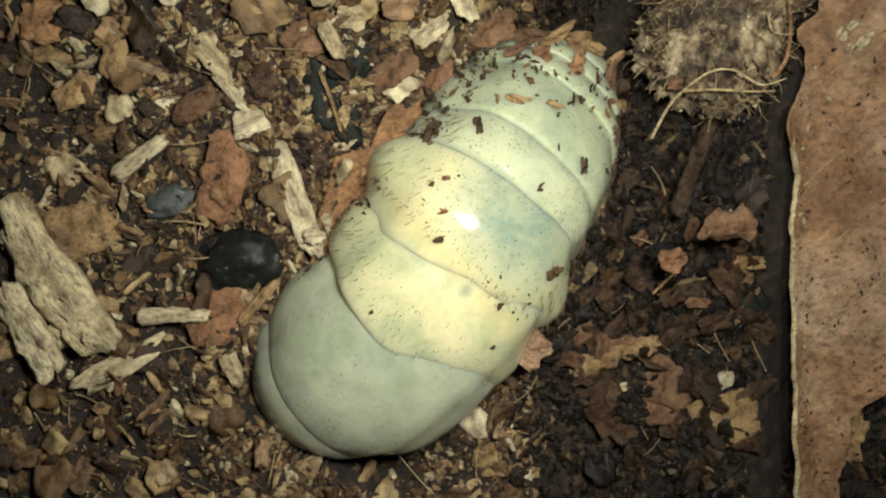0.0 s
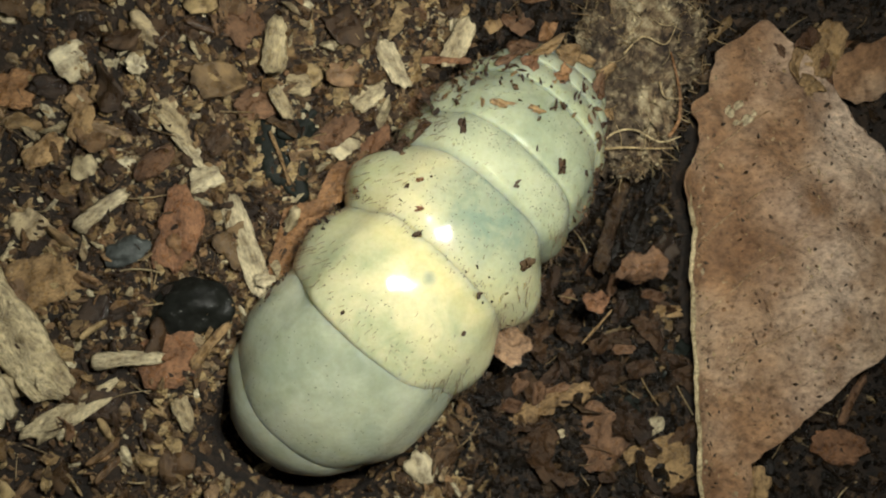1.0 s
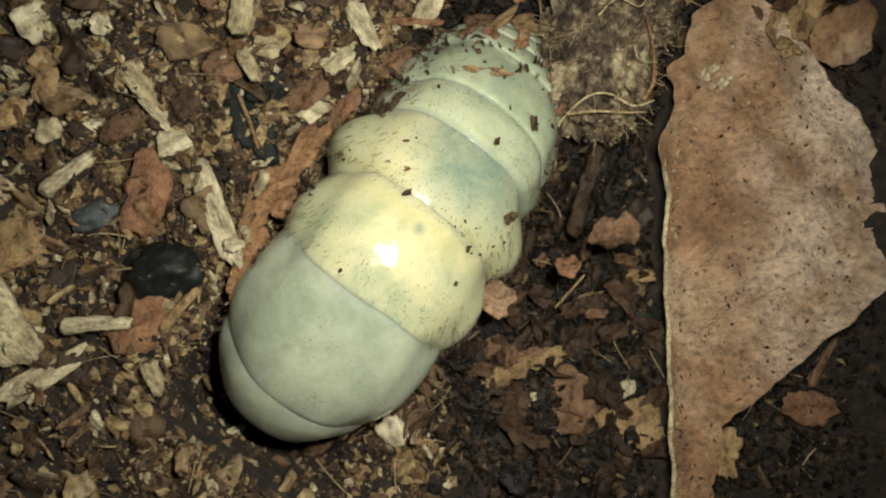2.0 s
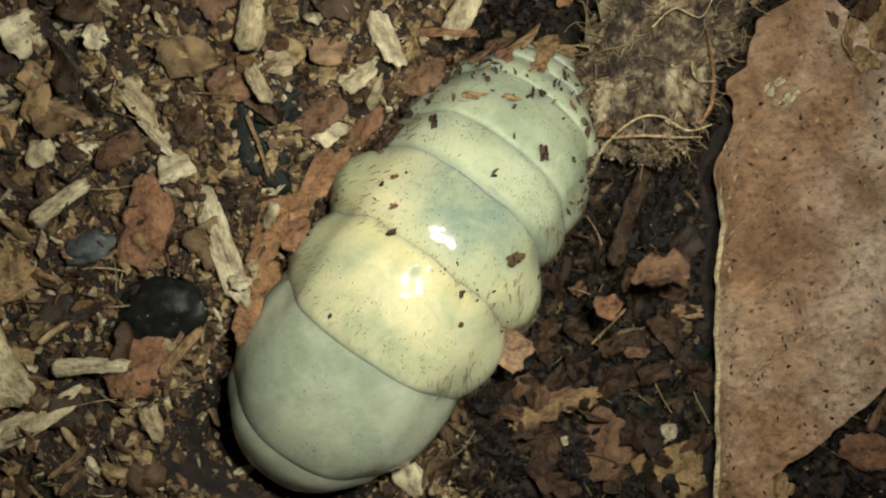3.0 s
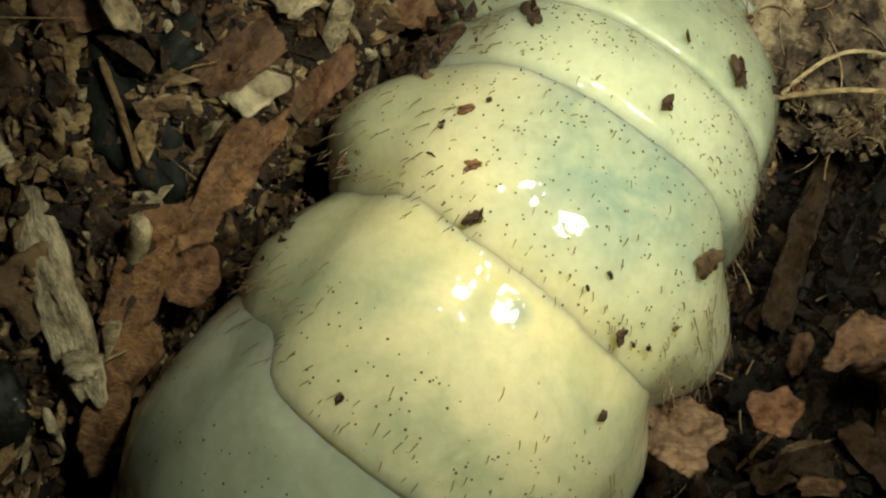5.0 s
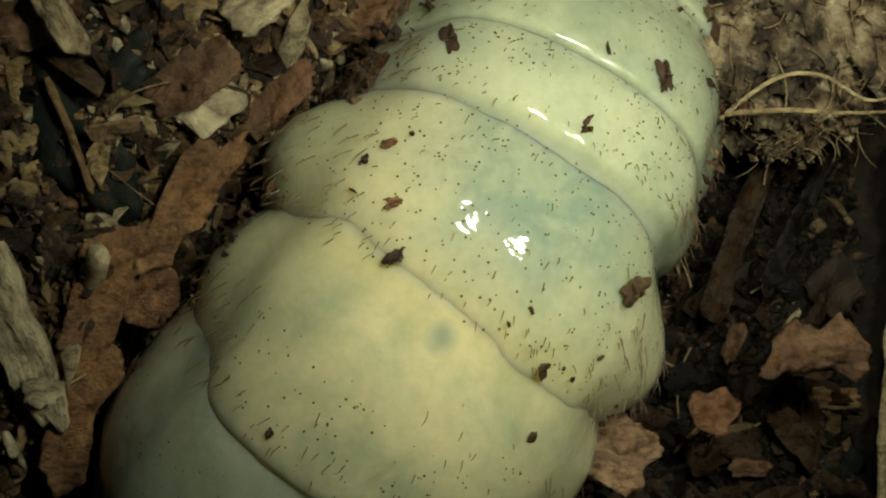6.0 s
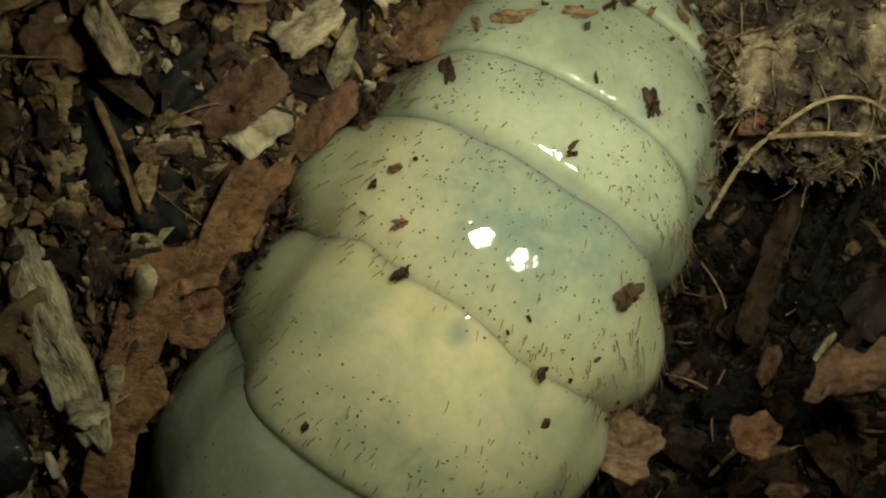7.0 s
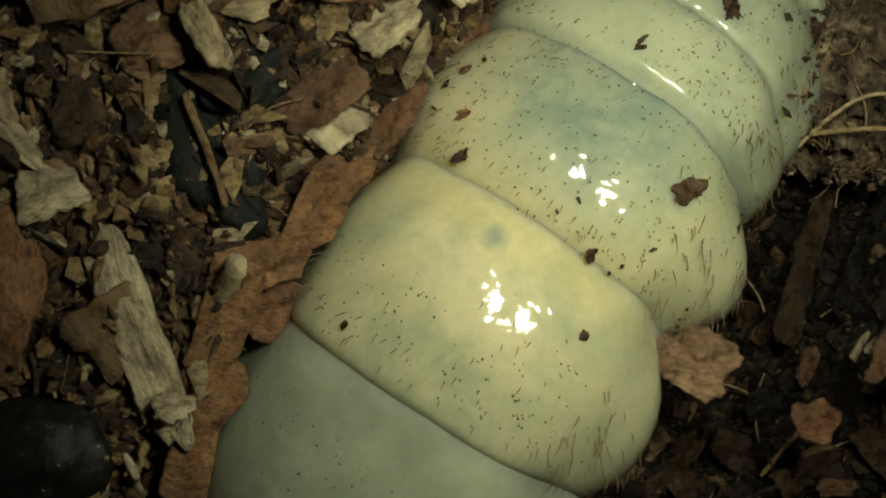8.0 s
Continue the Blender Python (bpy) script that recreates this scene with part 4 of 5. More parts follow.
def make_segment(grub, name, a, b, mat, group, number, hairs, label, tail=False, soft=False):
    nt = 96
    us = [u for u, _ in PROFILE]
    ks = [k for _, k in PROFILE]
    if name == "body_segment" and number == 3:
        us = us[:7] + [0.25, 0.38, 0.52, 0.68, 0.82, 0.95, 1.08, 1.22, 1.4, 1.6, 1.8]
        ks = ks[:6] + [1.031, 1.037, 1.042, 1.046, 1.046, 1.036, 1.018, 0.996, 0.972, 0.94, 0.9, 0.85]
    if number == 2:
        ks = [0.86, 0.93, 0.965, 0.985, 1.0, 1.012, 1.024, 1.034, 1.04] + [1.035, 1.025, 1.015, 1.005, 0.995, 0.985, 0.965, 0.93, 0.86]
    if soft:
        at = (0.2, 0.8, 1.3, 1.8, 2.3, 2.8, 3.4, 3.9, 4.3, 5.1, 5.93, 6.6, 7.2, 7.67, 8.13, 8.7, 9.4, 10.0)
        us = [(x - 0.25 - a) / (b - a) for x in at]
        ks = [0.87, 0.91, 0.936, 0.958, 0.977, 0.993, 1.012, 1.03, 1.042, 1.04, 1.028, 1.01, 0.99, 0.972, 0.955, 0.93, 0.88, 0.8]
    if number == 5:
        us = [(x - a) / (b - a) for x in (5.0, 6.0, 6.8, 7.3, 7.55)] + us[4:]
        ks = [0.9, 0.93, 0.948, 0.962, 0.982] + ks[4:]
    if tail:
        us = [-0.2 + i * 0.08 for i in range(14)] + [0.96, 1.04, 1.14, 1.26]
        us = [max(u, -0.19) for u in us]
        ks = [1.03] * 11 + [1.03, 1.025, 1.015, 1.0, 0.97, 0.93, 0.86]
    verts, faces = [], []
    lobe = LOBES[number]
    for u, k0 in zip(us, ks):
        for j in range(nt):
            th = 2 * math.pi * j / nt
            s = a + (b - a) * u
            k = k0 + bulge(u, th, lobe)
            if k0 < 1.03 and CREST[number] and (u > 0.5) == (number == 3):
                k += (1.03 - k0) * CREST[number] * (1 - flank(th))
            p = on_skin(s, th)
            w = 1 + 0.012 * wob(p.x, p.y, p.z, 0.35, number) + 0.004 * wob(p.x, p.y, p.z, 1.3, number)
            s += 0.28 * wob(math.sin(th) * 2, math.cos(th) * 2, 0, 0.8, number) * (b - a) / 6
            verts.append(on_skin(s, th, k * w))
    m = len(us)
    for i in range(m - 1):
        faces += [(i * nt + j, i * nt + (j + 1) % nt, (i + 1) * nt + (j + 1) % nt, (i + 1) * nt + j) for j in range(nt)]
    faces += [tuple(range(nt - 1, -1, -1)), tuple((m - 1) * nt + j for j in range(nt))]
    ob = part(name, mesh_of(name, verts, faces, mat), grub, label)
    RIDERS[group].append(ob)
    if not hairs:
        return ob
    rnd = random.Random(number)
    hv, hf, pv, pf = [], [], [], []
    for i in range(int(hairs * 2.2)):
        u = rnd.uniform(0.05, 0.95)
        th = rnd.gauss(0, 0.75)
        s = a + (b - a) * u
        p = on_skin(s, th, swell(u) + bulge(u, th, lobe))
        out = (p - spine(s)[0]).normalized()
        r = rnd.uniform(0.03, 0.06)
        t1 = out.orthogonal().normalized()
        t2 = out.cross(t1)
        o = len(pv)
        pv += [p + r * (math.cos(x) * t1 + math.sin(x) * t2) for x in (0, 1.26, 2.51, 3.77, 5.03)] + [p + out * r * 0.7]
        pf += [(o + x, o + (x + 1) % 5, o + 5) for x in range(5)]
    for i in range(hairs if number > 2 else 0):
        side = rnd.random() < 0.5
        u = rnd.uniform(0.04, 0.6) if side else rnd.choice((rnd.uniform(0.04, 0.2), rnd.uniform(0.04, 0.9)))
        th = math.copysign(rnd.uniform(0.7, 1.5), rnd.uniform(-1, 1)) if side else rnd.uniform(-0.8, 0.8)
        s = a + (b - a) * u
        p = on_skin(s, th, swell(u) + bulge(u, th, lobe))
        c, up = spine(s)
        out = (p - c).normalized()
        back = (spine(s - 0.5)[0] - c).normalized()
        ln = rnd.uniform(0.5, 1.1) if side else rnd.uniform(0.12, 0.5)
        d = (back * rnd.uniform(0.7, 1.1) + out * rnd.uniform(0.25, 0.6) + SIDE * rnd.uniform(-0.3, 0.3)).normalized()
        t1 = d.orthogonal().normalized()
        t2 = d.cross(t1)
        o = len(hv)
        mid = p + d * ln * 0.55 + out * 0.06
        for q, r in ((p - d * 0.05, 0.026), (mid, 0.019)):
            hv += [q + r * (math.cos(x) * t1 + math.sin(x) * t2) for x in (0, 2.09, 4.19)]
        hv.append(p + d * ln)
        hf += [(o + x, o + (x + 1) % 3, o + 3 + (x + 1) % 3, o + 3 + x) for x in range(3)] + [(o + 3 + x, o + 3 + (x + 1) % 3, o + 6) for x in range(3)]
    if hv:
        part("bristles", mesh_of("bristles", hv, hf, m_hair), ob, "short dark brown bristles", "stuff")
    part("pores", mesh_of("pores", pv, pf, m_pore), ob, "tiny dark pores", "stuff")
    return ob


def make_fold(grub):
    """The soft skin in the crease between the two broad rings, which it moves midway with."""
    nt, at = 96, ((0.4, 0.86), (0.9, 0.91), (1.5, 0.945), (2.2, 0.964), (3.0, 0.97), (3.8, 0.967), (4.6, 0.955), (5.3, 0.93), (5.8, 0.88))
    verts, faces = [], []
    for s, k in at:
        for j in range(nt):
            th = 2 * math.pi * j / nt
            p = on_skin(s, th)
            verts.append(on_skin(s, th, k - 0.055 * flank(th) + 0.006 * wob(p.x, p.y, p.z, 0.6, 21)))
    for i in range(len(at) - 1):
        faces += [(i * nt + j, i * nt + (j + 1) % nt, (i + 1) * nt + (j + 1) % nt, (i + 1) * nt + j) for j in range(nt)]
    faces += [tuple(range(nt - 1, -1, -1)), tuple((len(at) - 1) * nt + j for j in range(nt))]
    RIDERS["fold"].append(part("skin_fold", mesh_of("skin_fold", verts, faces, fold_skin), grub, "soft yellowish skin fold"))


def make_grub():
    grub = tagged(new("beetle_grub"), "fat glossy cream and grey-green beetle grub lying in soil", "grub")
    grub.matrix_basis = GRUB_AT
    make_segment(grub, "tail_segment", -17.0, -10.4, tail_skin, "tail", 1, 0, "smooth grey-green tail", True)
    make_segment(grub, "body_segment", -10.6, -2.8, grey_skin, "tail", 2, 110, "grey-green translucent ring")
    make_segment(grub, "body_segment", -3.0, 2.9, cream_skin, "broad", 3, 149, "broad cream ring with bristles")
    make_segment(grub, "body_segment", 2.1, 7.9, spot_skin, "spotted", 4, 176, "cream ring with a green patch", soft=True)
    make_fold(grub)
    make_segment(grub, "body_segment", 7.7, 10.9, green_skin, "front", 5, 149, "narrow greenish ring")
    make_segment(grub, "body_segment", 10.7, 16.6, green_skin, "front", 6, 95, "greenish ring with soil on it")
    make_segment(grub, "body_segment", 16.4, 19.2, green_skin, "front", 7, 40, "narrow greenish ring with soil on it")
    make_segment(grub, "body_segment", 19.0, 21.4, green_skin, "front", 8, 20, "pale front ring")
    make_segment(grub, "body_segment", 21.2, 24.6, green_skin, "front", 9, 0, "pale front ring")


make_grub()


def fleck(label, mat, group, s, theta, length, width, turn, lift=0.05, thick=0.16, name="soil_fleck", jag=0.75, bend=0.25):
    """A bit of litter stuck to the grub's skin, which it rides on."""
    th = radians(theta)
    p = on_skin(s, th, 1.035) + GRUB
    c, up = spine(s)
    out = (on_skin(s, th) - c).normalized()
    along = (spine(s + 0.5)[0] - c).normalized()
    across = along.cross(out).normalized()
    along = out.cross(across)
    base = Matrix((along, across, out)).transposed().to_4x4()
    ob = tagged(new(name, flake_mesh(name, length, width, thick, mat, seed(), jag, bend, 10, 8, square=0.15)), label, "debris")
    ob.matrix_basis = Matrix.Translation((p + out * lift) * MM) @ base @ pose(0, 0, 0, 0, 0, turn)
    RIDERS[group].append(ob)
    return ob


fleck("small brown soil fleck on the grub's skin", red_bark, "spotted", 3.92, -25.3, 0.6, 0.35, 40)
fleck("brown soil fleck in the grub's crease", fleck_mat, "spotted", 2.81, -17.1, 0.9, 0.5, 10)
fleck("round brown soil crumb on the grub", crumb_brown, "spotted", 5.73, 35.3, 1.2, 0.95, 70, 0.08, 0.3)
fleck("small brown soil fleck on the grub's skin", red_bark, "spotted", 5.34, -35.5, 0.55, 0.3, 60)
fleck("tiny dark fleck on the grub's skin", fleck_mat, "spotted", 4.6, -40, 0.45, 0.3, 0)
fleck("tiny dark fleck in the grub's crease", fleck_mat, "spotted", 2.54, 21.6, 0.5, 0.35, 0)
fleck("tiny dark fleck on the grub's skin", fleck_mat, "broad", 1.13, 30.2, 0.4, 0.3, 0)
fleck("tiny dark fleck above the grub's rear fold", fleck_mat, "broad", -2.30, -20.1, 0.3, 0.22, 0)
CLINGING = ((-2.2, 1.0), (-1.7, 1.5), (-0.8, 1.2), (-0.2, 1.75), (0.8, 1.4), (1.75, 0.6), (1.8, -0.15), (1.2, -0.55), (1.0, -1.4), (0.3, -1.7), (-0.4, -1.25), (-1.1, -0.8), (-1.7, -0.3), (-1.6, 0.4))
scrap = scrap_piece("leaf_scrap", "ragged pinkish-brown leaf scrap clinging to the grub", scrap_bark, 11.7, -12.6, 0.9, CLINGING, 0.4, 0.8, -8, 10, 0, "debris")
RIDERS["spotted"].append(scrap)
fleck("dark brown splinter on the grub's back", fleck_mat, "front", 9.22, -37.1, 1.3, 0.6, -30, jag=0.6)
fleck("red-brown splinter on the grub's back", fleck_mat, "front", 11.61, 16.7, 1.4, 0.9, -40, jag=0.6)
fleck("dark soil fleck on the grub's back", fleck_mat, "front", 8.3, 3, 0.9, 0.5, 30)
fleck("tan curled fibre on the grub's back", tan_wood, "front", 12.4, -29, 1.9, 0.5, 80)
fleck("tan crumb on the grub's back", tan_wood, "front", 13.6, -11, 1.7, 0.6, 60)
fleck("orange-tan scrap on the grub's front", orange_bark, "front", 18.6, -10, 1.9, 1.3, 30, 0.25, 0.35)
fleck("rusty scrap on the grub's front", red_bark, "front", 18.0, -32, 1.8, 1.2, -20, 0.3, 0.35)
fleck("yellowish tan chip at the grub's head", tan_wood, "front", 21.6, -18, 2.2, 1.7, 20, 0.4, 0.5, jag=0.25)
fleck("dark crumb at the grub's flank", fleck_mat, "front", 8.2, -62, 1.6, 0.9, 20, 0.1, 0.4)
fleck("dark crumb at the grub's flank", fleck_mat, "spotted", 7.2, -66, 1.4, 0.9, 70, 0.1, 0.4)


def dirt(group, count, s_low, s_high, t_low, t_high, seed_no, high=0.9):
    """Crumbs of soil that cling to the skin, too many to count."""
    rnd = random.Random(seed_no)
    vs, fs = [], []
    for k in range(count):
        s, th = rnd.uniform(s_low, s_high), radians(rnd.uniform(t_low, t_high))
        p = on_skin(s, th, 1.03 + rnd.uniform(0, 0.02))
        size = 0.14 * (high / 0.14) ** (rnd.random() ** 2)
        turn = Euler((rnd.uniform(0, 6), rnd.uniform(0, 6), rnd.uniform(0, 6))).to_matrix()
        o = len(vs)
        for v in ((1, 0.3, 0), (-1, 0.2, 0.2), (0.1, 1, -0.2), (0, -1, 0.1), (0.2, 0, 0.8), (-0.1, 0.1, -0.8)):
            vs.append(p + turn @ Vector((v[0] * size * rnd.uniform(0.4, 1.1), v[1] * size * 0.45 * rnd.uniform(0.3, 0.9), v[2] * size * 0.4)))
        fs += [(o + a, o + b, o + c) for a, b, c in ((0, 2, 4), (2, 1, 4), (1, 3, 4), (3, 0, 4), (2, 0, 5), (1, 2, 5), (3, 1, 5), (0, 3, 5))]
    ob = tagged(new("soil_dirt", mesh_of("soil_dirt", vs, fs, dirt_mat, False)), "dark soil crumbs clinging to the grub's flank", "dirt", kind="stuff")
    ob.matrix_basis = GRUB_AT
    RIDERS[group].append(ob)


dirt("spotted", 130, 2.4, 8.0, -84, -58, 41)
dirt("spotted", 50, 2.2, 7.8, 62, 88, 42, 0.6)
dirt("front", 150, 7.8, 18, -86, -52, 43, 1.2)
dirt("front", 190, 13, 23, -75, 70, 44, 0.9)
dirt("front", 110, 9, 20, 50, 86, 45, 0.8)
dirt("broad", 70, -2.6, 2.4, -88, -70, 46, 0.6)
dirt("broad", 60, -2.6, 2.2, 68, 90, 47, 0.7)
dirt("tail", 90, -14, -3.5, -95, -74, 48, 0.6)
HEAD_BITS = ((20.6, -34, 3.4, 1.3, 15), (22.2, -8, 2.8, 1.0, 70), (21.2, 16, 2.4, 1.2, -35), (19.8, -52, 3.0, 1.6, 80), (23.2, 22, 2.2, 1.2, 10), (17.4, -48, 2.4, 1.0, 40), (20.2, 40, 2.2, 0.9, 60))
for s, th, a, b, turn in HEAD_BITS:
    fleck("curled brown scrap of leaf over the grub's head", (brown_leaf, tan_wood, red_bark)[int(a * 10) % 3], "front", s, th, a, b, turn, 0.35, 0.2, "leaf_scrap", 0.28, 0.8)
rnd = random.Random(77)
for i in range(30):
    s = rnd.uniform(11, 19.5)
    fleck("dark soil speck on the grub's back", rnd.choice((fleck_mat, fleck_mat, tan_wood)), "front", s, rnd.gauss(-5, 32), rnd.uniform(0.3, 0.9), rnd.uniform(0.12, 0.3), rnd.uniform(0, 180))
for i in range(16):
    fleck("tiny soil speck on the grub", fleck_mat, rnd.choice(("spotted", "broad")), rnd.uniform(2.6, 7.4) if i % 2 else rnd.uniform(2.5, 7), rnd.uniform(-55, 60), rnd.uniform(0.14, 0.28), rnd.uniform(0.08, 0.16), rnd.uniform(0, 180))


# ---- loose litter all over ----
def inside_grub(x, y, room):
    q = Vector((x - GRUB.x, y - GRUB.y, 0))
    along, across = q.dot(AXIS), q.dot(SIDE)
    return -19 < along < 27 and abs(across) < room


def on_leaf(x, y):
    return -34 < y < 17 and edge_left(y + 8) - 0.3 < x - 29 < edge_right(y + 8) + 0.3


def scatter_things():
    rnd = random.Random(5)
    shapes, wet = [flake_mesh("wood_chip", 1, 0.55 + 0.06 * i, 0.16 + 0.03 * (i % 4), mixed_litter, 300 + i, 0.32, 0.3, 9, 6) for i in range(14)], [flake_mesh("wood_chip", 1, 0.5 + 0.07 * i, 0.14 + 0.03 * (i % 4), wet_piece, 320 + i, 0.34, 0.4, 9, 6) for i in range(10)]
    sticks = [stick_mesh("splinter", 1, 0.16 + 0.03 * i, mixed_litter, 340 + i, 8, 7) for i in range(5)]
    shapes += [lump_mesh("wood_chip", 1, 0.5 + 0.08 * i, 0.26 + 0.04 * i, mixed_litter, 360 + i, 3, 0.42, 0.2) for i in range(4)]
    words = ("brown crumbling chip of wood in the soil", "small splinter of rotting wood in the soil")
    made = 0
    while made < 330:
        x, y = (rnd.uniform(-34, 8) if made % 2 else rnd.uniform(-34, 50)), rnd.uniform(-32, 24)
        if inside_grub(x, y, 9.0) or on_leaf(x, y):
            continue
        if min(math.hypot(x - a, y - b) for a, b in ((-7.6, 2.2), (-7.0, 0.6), (-5.4, 5.0), (-13.9, -9.9), (-18.8, -5.6), (-20.4, -2.5), (-16.7, 1.3))) < 3.2:
            continue
        thin = rnd.random() < 0.2
        name = "splinter" if thin else "wood_chip"
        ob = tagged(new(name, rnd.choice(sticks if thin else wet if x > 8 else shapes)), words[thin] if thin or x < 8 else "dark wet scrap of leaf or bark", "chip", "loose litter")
        size = rnd.uniform(1.2, 3.1) * (1.3 if thin else 1.0)
        lay(ob, x, y, rnd.uniform(0, 360), rnd.uniform(0.15, 0.8), rnd.gauss(0, 30), rnd.gauss(0, 30))
        ob.scale = (size, size, size)
        made += 1


scatter_things()


def scatter_crumbs(count, low, high, seed_no, name, label, flat, mat, low_x=-99, high_x=99):
    """Crumbs past counting, joined into one sheet of loose stuff."""
    rnd = random.Random(seed_no)
    rs = np.random.RandomState(seed_no)
    g = (1 + 5 ** 0.5) / 2
    ico = np.array([(-1, g, 0), (1, g, 0), (-1, -g, 0), (1, -g, 0), (0, -1, g), (0, 1, g), (0, -1, -g), (0, 1, -g), (g, 0, -1), (g, 0, 1), (-g, 0, -1), (-g, 0, 1)]) / 1.9
    tri = np.array([(0, 11, 5), (0, 5, 1), (0, 1, 7), (0, 7, 10), (0, 10, 11), (1, 5, 9), (5, 11, 4), (11, 10, 2), (10, 7, 6), (7, 1, 8), (3, 9, 4), (3, 4, 2), (3, 2, 6), (3, 6, 8), (3, 8, 9), (4, 9, 5), (2, 4, 11), (6, 2, 10), (8, 6, 7), (9, 8, 1)])
    vs, fs, k = [], [], 0
    while k < count:
        x, y = rnd.gauss(6, 22), rnd.gauss(-4, 16)
        if low_x > 0 and k % 3 == 0:
            x, y = rnd.uniform(16, 52), rnd.uniform(-34, 24)
        if k % 6 == 0:
            along, across = rnd.uniform(-25, 26), rnd.uniform(4.5, 12) * rnd.choice((-1, 1)) * rnd.choice((1, 1, 0.4))
            if along < -13:
                across = rnd.uniform(-10, 10)
            if -20.5 < along < -8 and abs(across) < 8.5:
                continue
            x, y = GRUB.x + AXIS.x * along + SIDE.x * across, GRUB.y + AXIS.y * along + SIDE.y * across
        if abs(x - 6) > 58 or abs(y) > 45 or inside_grub(x, y, 3.0) and k % 6 or on_leaf(x, y) or not low_x < x < high_x:
            continue
        size = low * (high / low) ** (rnd.random() ** 1.6)
        shape = (size * rnd.uniform(0.8, 1.5), size * rnd.uniform(0.3, 0.9), size * rnd.uniform(*flat))
        v = ico * (1 + rs.uniform(-0.45, 0.45, (12, 1))) * np.array(shape) * 0.5
        r = np.array(Euler((rnd.gauss(0, 0.7), rnd.gauss(0, 0.7), rnd.uniform(0, 6.28))).to_matrix())
        vs.append(v @ r.T + np.array((x, y, ground_z(x, y) + size * rnd.uniform(0.0, 0.35))))
        fs.append(tri + 12 * k)
        k += 1
    me = bpy.data.meshes.new(name)
    vs, fs = np.concatenate(vs) * MM, np.concatenate(fs)
    me.from_pydata(vs.tolist(), [], fs.tolist())
    me.materials.append(mat)
    tagged(new(name, me), label, "litter", kind="stuff")


scatter_crumbs(33000, 0.16, 1.2, 11, "soil_crumbs", "fine brown crumbs of humus and wood", (0.25, 0.7), crumb_litter, -99, 9)
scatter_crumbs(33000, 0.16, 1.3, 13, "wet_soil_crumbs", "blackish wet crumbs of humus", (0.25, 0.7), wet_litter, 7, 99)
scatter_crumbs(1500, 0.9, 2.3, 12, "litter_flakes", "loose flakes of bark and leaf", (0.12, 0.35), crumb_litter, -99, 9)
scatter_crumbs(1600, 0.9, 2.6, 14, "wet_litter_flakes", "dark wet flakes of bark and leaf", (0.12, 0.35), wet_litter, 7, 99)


def scatter_fibres():
    """Fine rootlets and hairs of plant fibre lying about."""
    rnd = random.Random(8)
    vs, fs = [], []
    for k in range(260):
        x, y = rnd.uniform(-30, 48), rnd.uniform(-30, 20)
        if inside_grub(x, y, 8.5) or on_leaf(x, y):
            continue
        a, ln, r = rnd.uniform(0, 6.28), rnd.uniform(1.2, 4.5), rnd.uniform(0.03, 0.09)
        bow = rnd.uniform(-0.4, 0.4)
        z = max(ground_z(x, y), ground_z(x + ln * math.cos(a), y + ln * math.sin(a))) + 0.35
        o = len(vs)
        for i in range(7):
            t = i / 6
            px = x + ln * t * math.cos(a) - bow * ln * t * (1 - t) * math.sin(a)
            py = y + ln * t * math.sin(a) + bow * ln * t * (1 - t) * math.cos(a)
            pz = z + 0.5 * math.sin(3 * t + a)
            vs += [(px - r * math.sin(a) * c, py + r * math.cos(a) * c, pz + r * d) for c, d in ((1, -0.6), (-1, -0.6), (0, 1))]
            if i:
                b = o + 3 * i
                fs += [(b - 3 + c, b - 3 + (c + 1) % 3, b + (c + 1) % 3, b + c) for c in range(3)]
    tagged(new("plant_fibres", mesh_of("plant_fibres", vs, fs, thread_mat)), "thin tan rootlets strewn over the soil", "fibres", kind="stuff")


scatter_fibres()


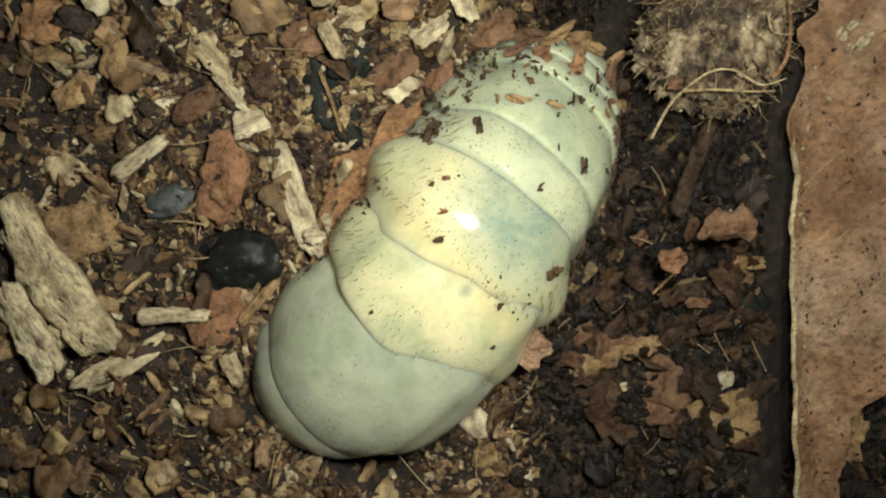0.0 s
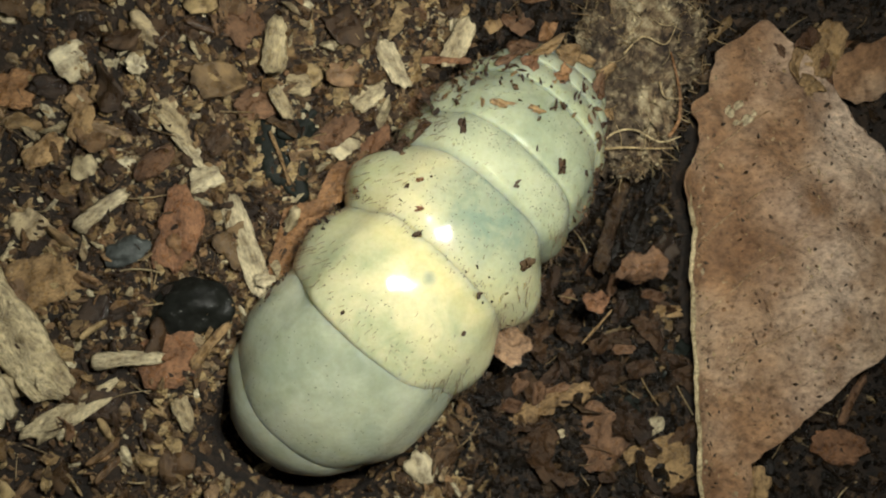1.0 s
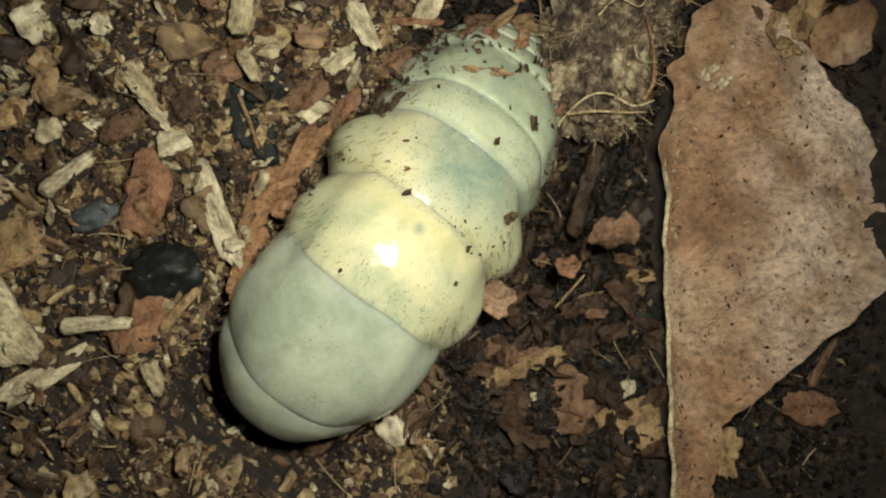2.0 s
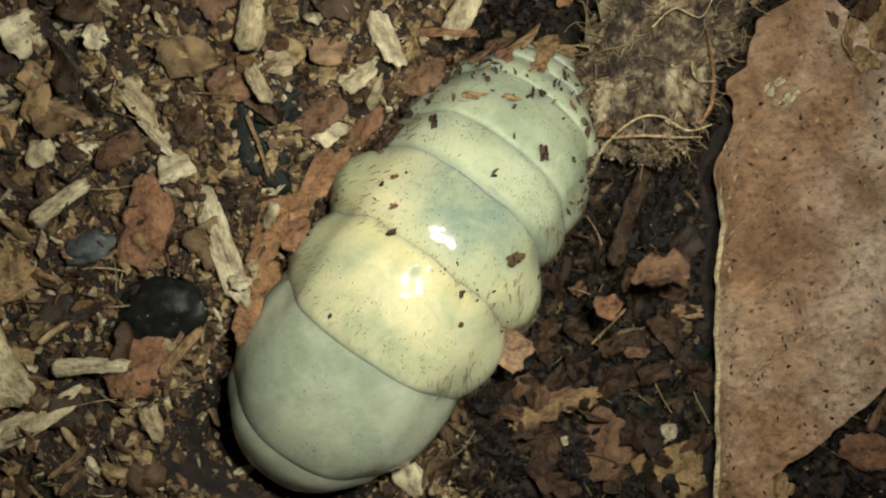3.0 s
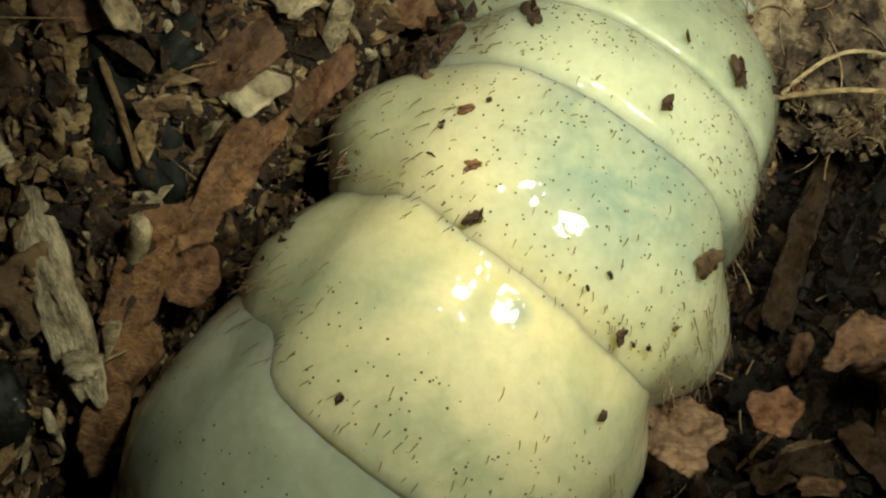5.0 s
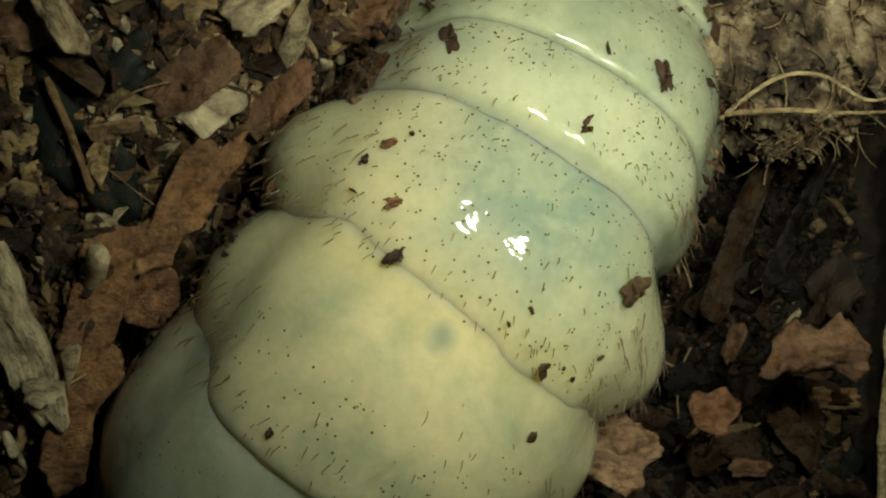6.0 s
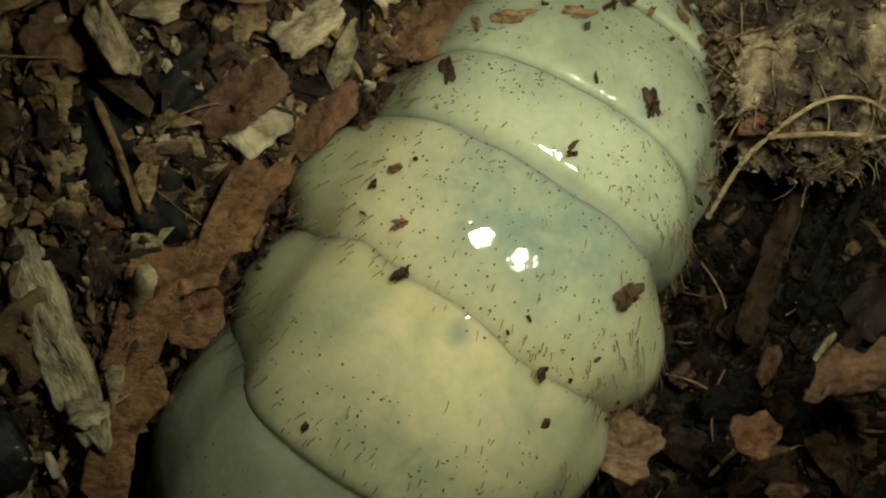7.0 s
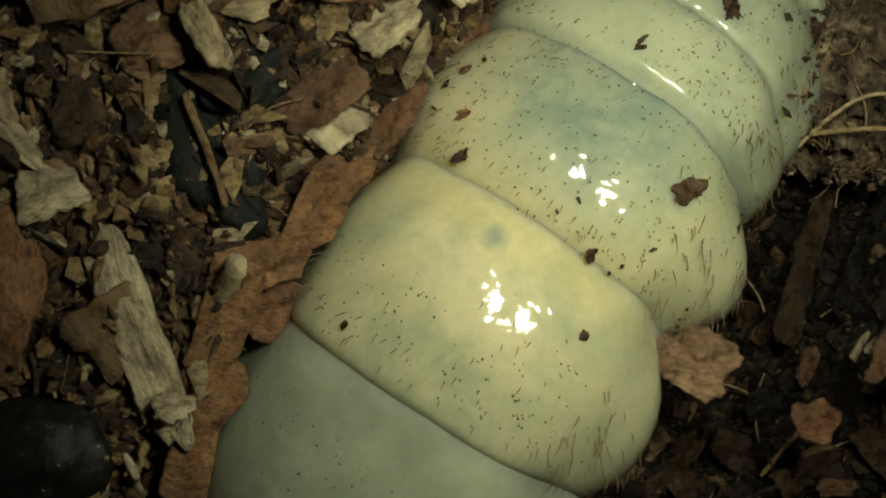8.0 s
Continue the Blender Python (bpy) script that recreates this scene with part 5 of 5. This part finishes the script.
def motions():
    """The grub heaves in its hollow: every ring of it, and what lies on it, is keyed."""
    tail = [
        (0, pose(-0.00215, -0.00400, 0.00260, -1.7, 6.2, -15.0)),
        (0.5, pose(-0.00226, -0.00190, 0.00335, -8.7, 1.3, -7.5)),
        (1, pose(-0.00094, -0.00101, 0.00444, 6.7, 6.7, -5.9)),
        (1.5, pose(-0.00060, -0.00125, 0.00270, 3.4, 11.5, -8.0)),
        (1.7, pose(0.00025, -0.00047, 0.00246, 1.4, 10.2, -4.5)),
        (2.8, pose(-0.00082, -0.00119, 0.00134, -3.0, 6.2, -0.4)),
        (3, pose(-0.00052, -0.00088, 0.00091, -4.2, 1.7, 0.1)),
        (3.5, pose(-0.00058, 0.00039, 0.00108, -8.2, 5.6, -3.1)),
        (4, pose(0.00053, 0.00126, 0.00183, 9.7, 4.9, -9.0)),
        (4.2, pose(0.00094, 0.00072, 0.00221, 5.1, 5.8, 1.0)),
        (5.5, pose(0.00190, 0.00088, 0.00200, -8.7, 14.8, -2.4)),
        (6, pose(0.00181, 0.00184, 0.00213, -1.9, 4.7, 0.1)),
        (6.5, pose(0.00176, 0.00171, 0.00084, -1.4, 6.9, 1.5)),
        (7, pose(0.00103, 0.00194, -0.00076, -2.2, 2.8, 2.9)),
        (7.5, pose(0.00032, 0.00296, -0.00018, -16.5, -3.2, 0.5)),
        (8, pose(0.00021, 0.00267, -0.00076, -15.3, -5.9, 1.3)),
    ]
    broad = [
        (0, pose(-0.00318, -0.00318, 0.00262, 4.0, 7.6, -14.0)),
        (0.5, pose(-0.00266, -0.00168, 0.00325, -4.8, 0.2, -7.0)),
        (1, pose(-0.00143, -0.00079, 0.00441, 4.8, 7.1, -6.9)),
        (1.5, pose(-0.00040, -0.00061, 0.00304, 4.6, 9.8, -6.0)),
        (1.7, pose(0.00025, -0.00047, 0.00246, 1.4, 10.2, -4.5)),
        (2.8, pose(-0.00082, -0.00119, 0.00134, -3.0, 6.2, -0.4)),
        (3, pose(-0.00052, -0.00088, 0.00091, -4.2, 1.7, 0.1)),
        (3.5, pose(-0.00049, 0.00039, 0.00097, -10.4, 3.5, -1.1)),
        (4, pose(0.00064, 0.00221, 0.00182, 3.1, 2.9, 0.3)),
        (4.2, pose(0.00140, 0.00155, 0.00223, 4.0, 6.5, 0.9)),
        (5.5, pose(0.00200, 0.00038, 0.00204, -8.3, 15.0, -1.7)),
        (6, pose(0.00181, 0.00125, 0.00213, -1.6, 4.9, 1.0)),
        (6.5, pose(0.00178, 0.00114, 0.00085, -2.0, 7.7, 2.4)),
        (7, pose(0.00104, 0.00146, -0.00077, -2.6, 3.6, 3.7)),
        (7.5, pose(0.00036, 0.00265, -0.00018, -16.3, -3.1, 1.1)),
        (8, pose(0.00025, 0.00275, -0.00076, -15.4, -5.9, 1.2)),
    ]
    spotted = [
        (0, pose(-0.00345, -0.00245, 0.00285, 5.4, 5.1, -8.0)),
        (0.5, pose(-0.00292, -0.00049, 0.00336, -5.5, -1.4, -7.9)),
        (1, pose(-0.00044, 0.00030, 0.00395, 9.2, 3.6, -5.1)),
        (1.5, pose(0.00077, 0.00091, 0.00245, 11.8, 6.0, -3.9)),
        (1.7, pose(0.00126, 0.00094, 0.00183, 8.2, 6.5, -2.8)),
        (2.8, pose(-0.00046, -0.00039, 0.00089, 1.6, 1.9, -1.3)),
        (3, pose(-0.00025, -0.00019, 0.00051, 0.2, -2.8, -1.3)),
        (3.5, pose(0.00014, 0.00162, 0.00009, 1.6, -2.9, -1.0)),
        (4, pose(0.00144, 0.00336, 0.00145, 5.4, -1.7, -1.1)),
        (4.2, pose(0.00222, 0.00275, 0.00182, 7.0, 1.5, -0.1)),
        (5.5, pose(0.00306, 0.00160, 0.00110, 0.1, 7.5, 1.6)),
        (6, pose(0.00216, 0.00144, 0.00217, -2.2, 2.2, 2.1)),
        (6.5, pose(0.00215, 0.00110, 0.00092, -1.9, 2.1, 4.5)),
        (7, pose(0.00119, 0.00160, -0.00087, -0.3, -1.1, 4.6)),
        (7.5, pose(0.00183, 0.00431, -0.00103, -6.9, -14.9, 3.3)),
        (8, pose(0.00226, 0.00546, -0.00201, -0.9, -19.2, 1.5)),
    ]
    front = [
        (0, pose(-0.00365, -0.00307, 0.00343, 3.7, 8.1, -3.4)),
        (0.5, pose(-0.00231, -0.00056, 0.00288, -2.3, -0.6, -4.6)),
        (1, pose(0.00016, 0.00129, 0.00267, 15.0, -0.4, -6.0)),
        (1.5, pose(0.00130, 0.00131, 0.00177, 15.0, 4.6, -2.1)),
        (1.7, pose(0.00175, 0.00130, 0.00112, 11.3, 4.9, -1.0)),
        (2.8, pose(-0.00001, -0.00012, 0.00026, 3.7, -0.6, 0.6)),
        (3, pose(0.00023, 0.00005, -0.00007, 1.9, -5.5, 0.7)),
        (3.5, pose(0.00034, 0.00101, 0.00113, -3.1, 1.1, 2.9)),
        (4, pose(0.00260, 0.00410, 0.00023, 11.3, -3.8, 3.0)),
        (4.2, pose(0.00316, 0.00341, 0.00074, 12.2, -0.2, 3.5)),
        (5.5, pose(0.00316, 0.00146, 0.00130, 0.0, 8.8, 2.5)),
        (6, pose(0.00310, 0.00146, 0.00144, 1.3, 0.7, 7.7)),
        (6.5, pose(0.00275, 0.00100, 0.00053, -1.1, -1.8, 7.5)),
        (7, pose(0.00169, 0.00146, -0.00120, 0.8, -4.1, 8.0)),
        (7.5, pose(0.00248, 0.00407, -0.00104, -7.1, -16.2, 8.1)),
        (8, pose(0.00293, 0.00567, -0.00238, 0.4, -21.3, 3.9)),
    ]
    walk(torch, PATH)
    turned = ((0, 4.8), (0.5, 2.2), (1, 0.2), (1.5, 0), (1.7, 0.1), (2.8, 1.0), (3, 0.9), (3.5, 0.2), (4, 0), (8, 0))
    about = Matrix.Translation((28.5 * MM, 4 * MM, 0))
    for ob in ON_LEAF:
        rest = ob.matrix_basis.copy()
        walk(ob, [(t, about @ pose(0, 0, 0, 0, 0, a) @ about.inverted() @ rest) for t, a in turned])
    fold = []
    for (t, a), (_, b) in zip(broad, spotted):
        fold.append((t, Matrix.Translation(a.translation.lerp(b.translation, 0.5)) @ a.to_quaternion().slerp(b.to_quaternion(), 0.5).to_matrix().to_4x4()))
    for group, rows in (("tail", tail), ("broad", broad), ("fold", fold), ("spotted", spotted), ("front", front)):
        for ob in RIDERS[group]:
            if ob.parent:
                walk(ob, rows)
            else:
                rest = GRUB_AT.inverted() @ ob.matrix_basis
                walk(ob, [(t, GRUB_AT @ m @ rest) for t, m in rows])


motions()
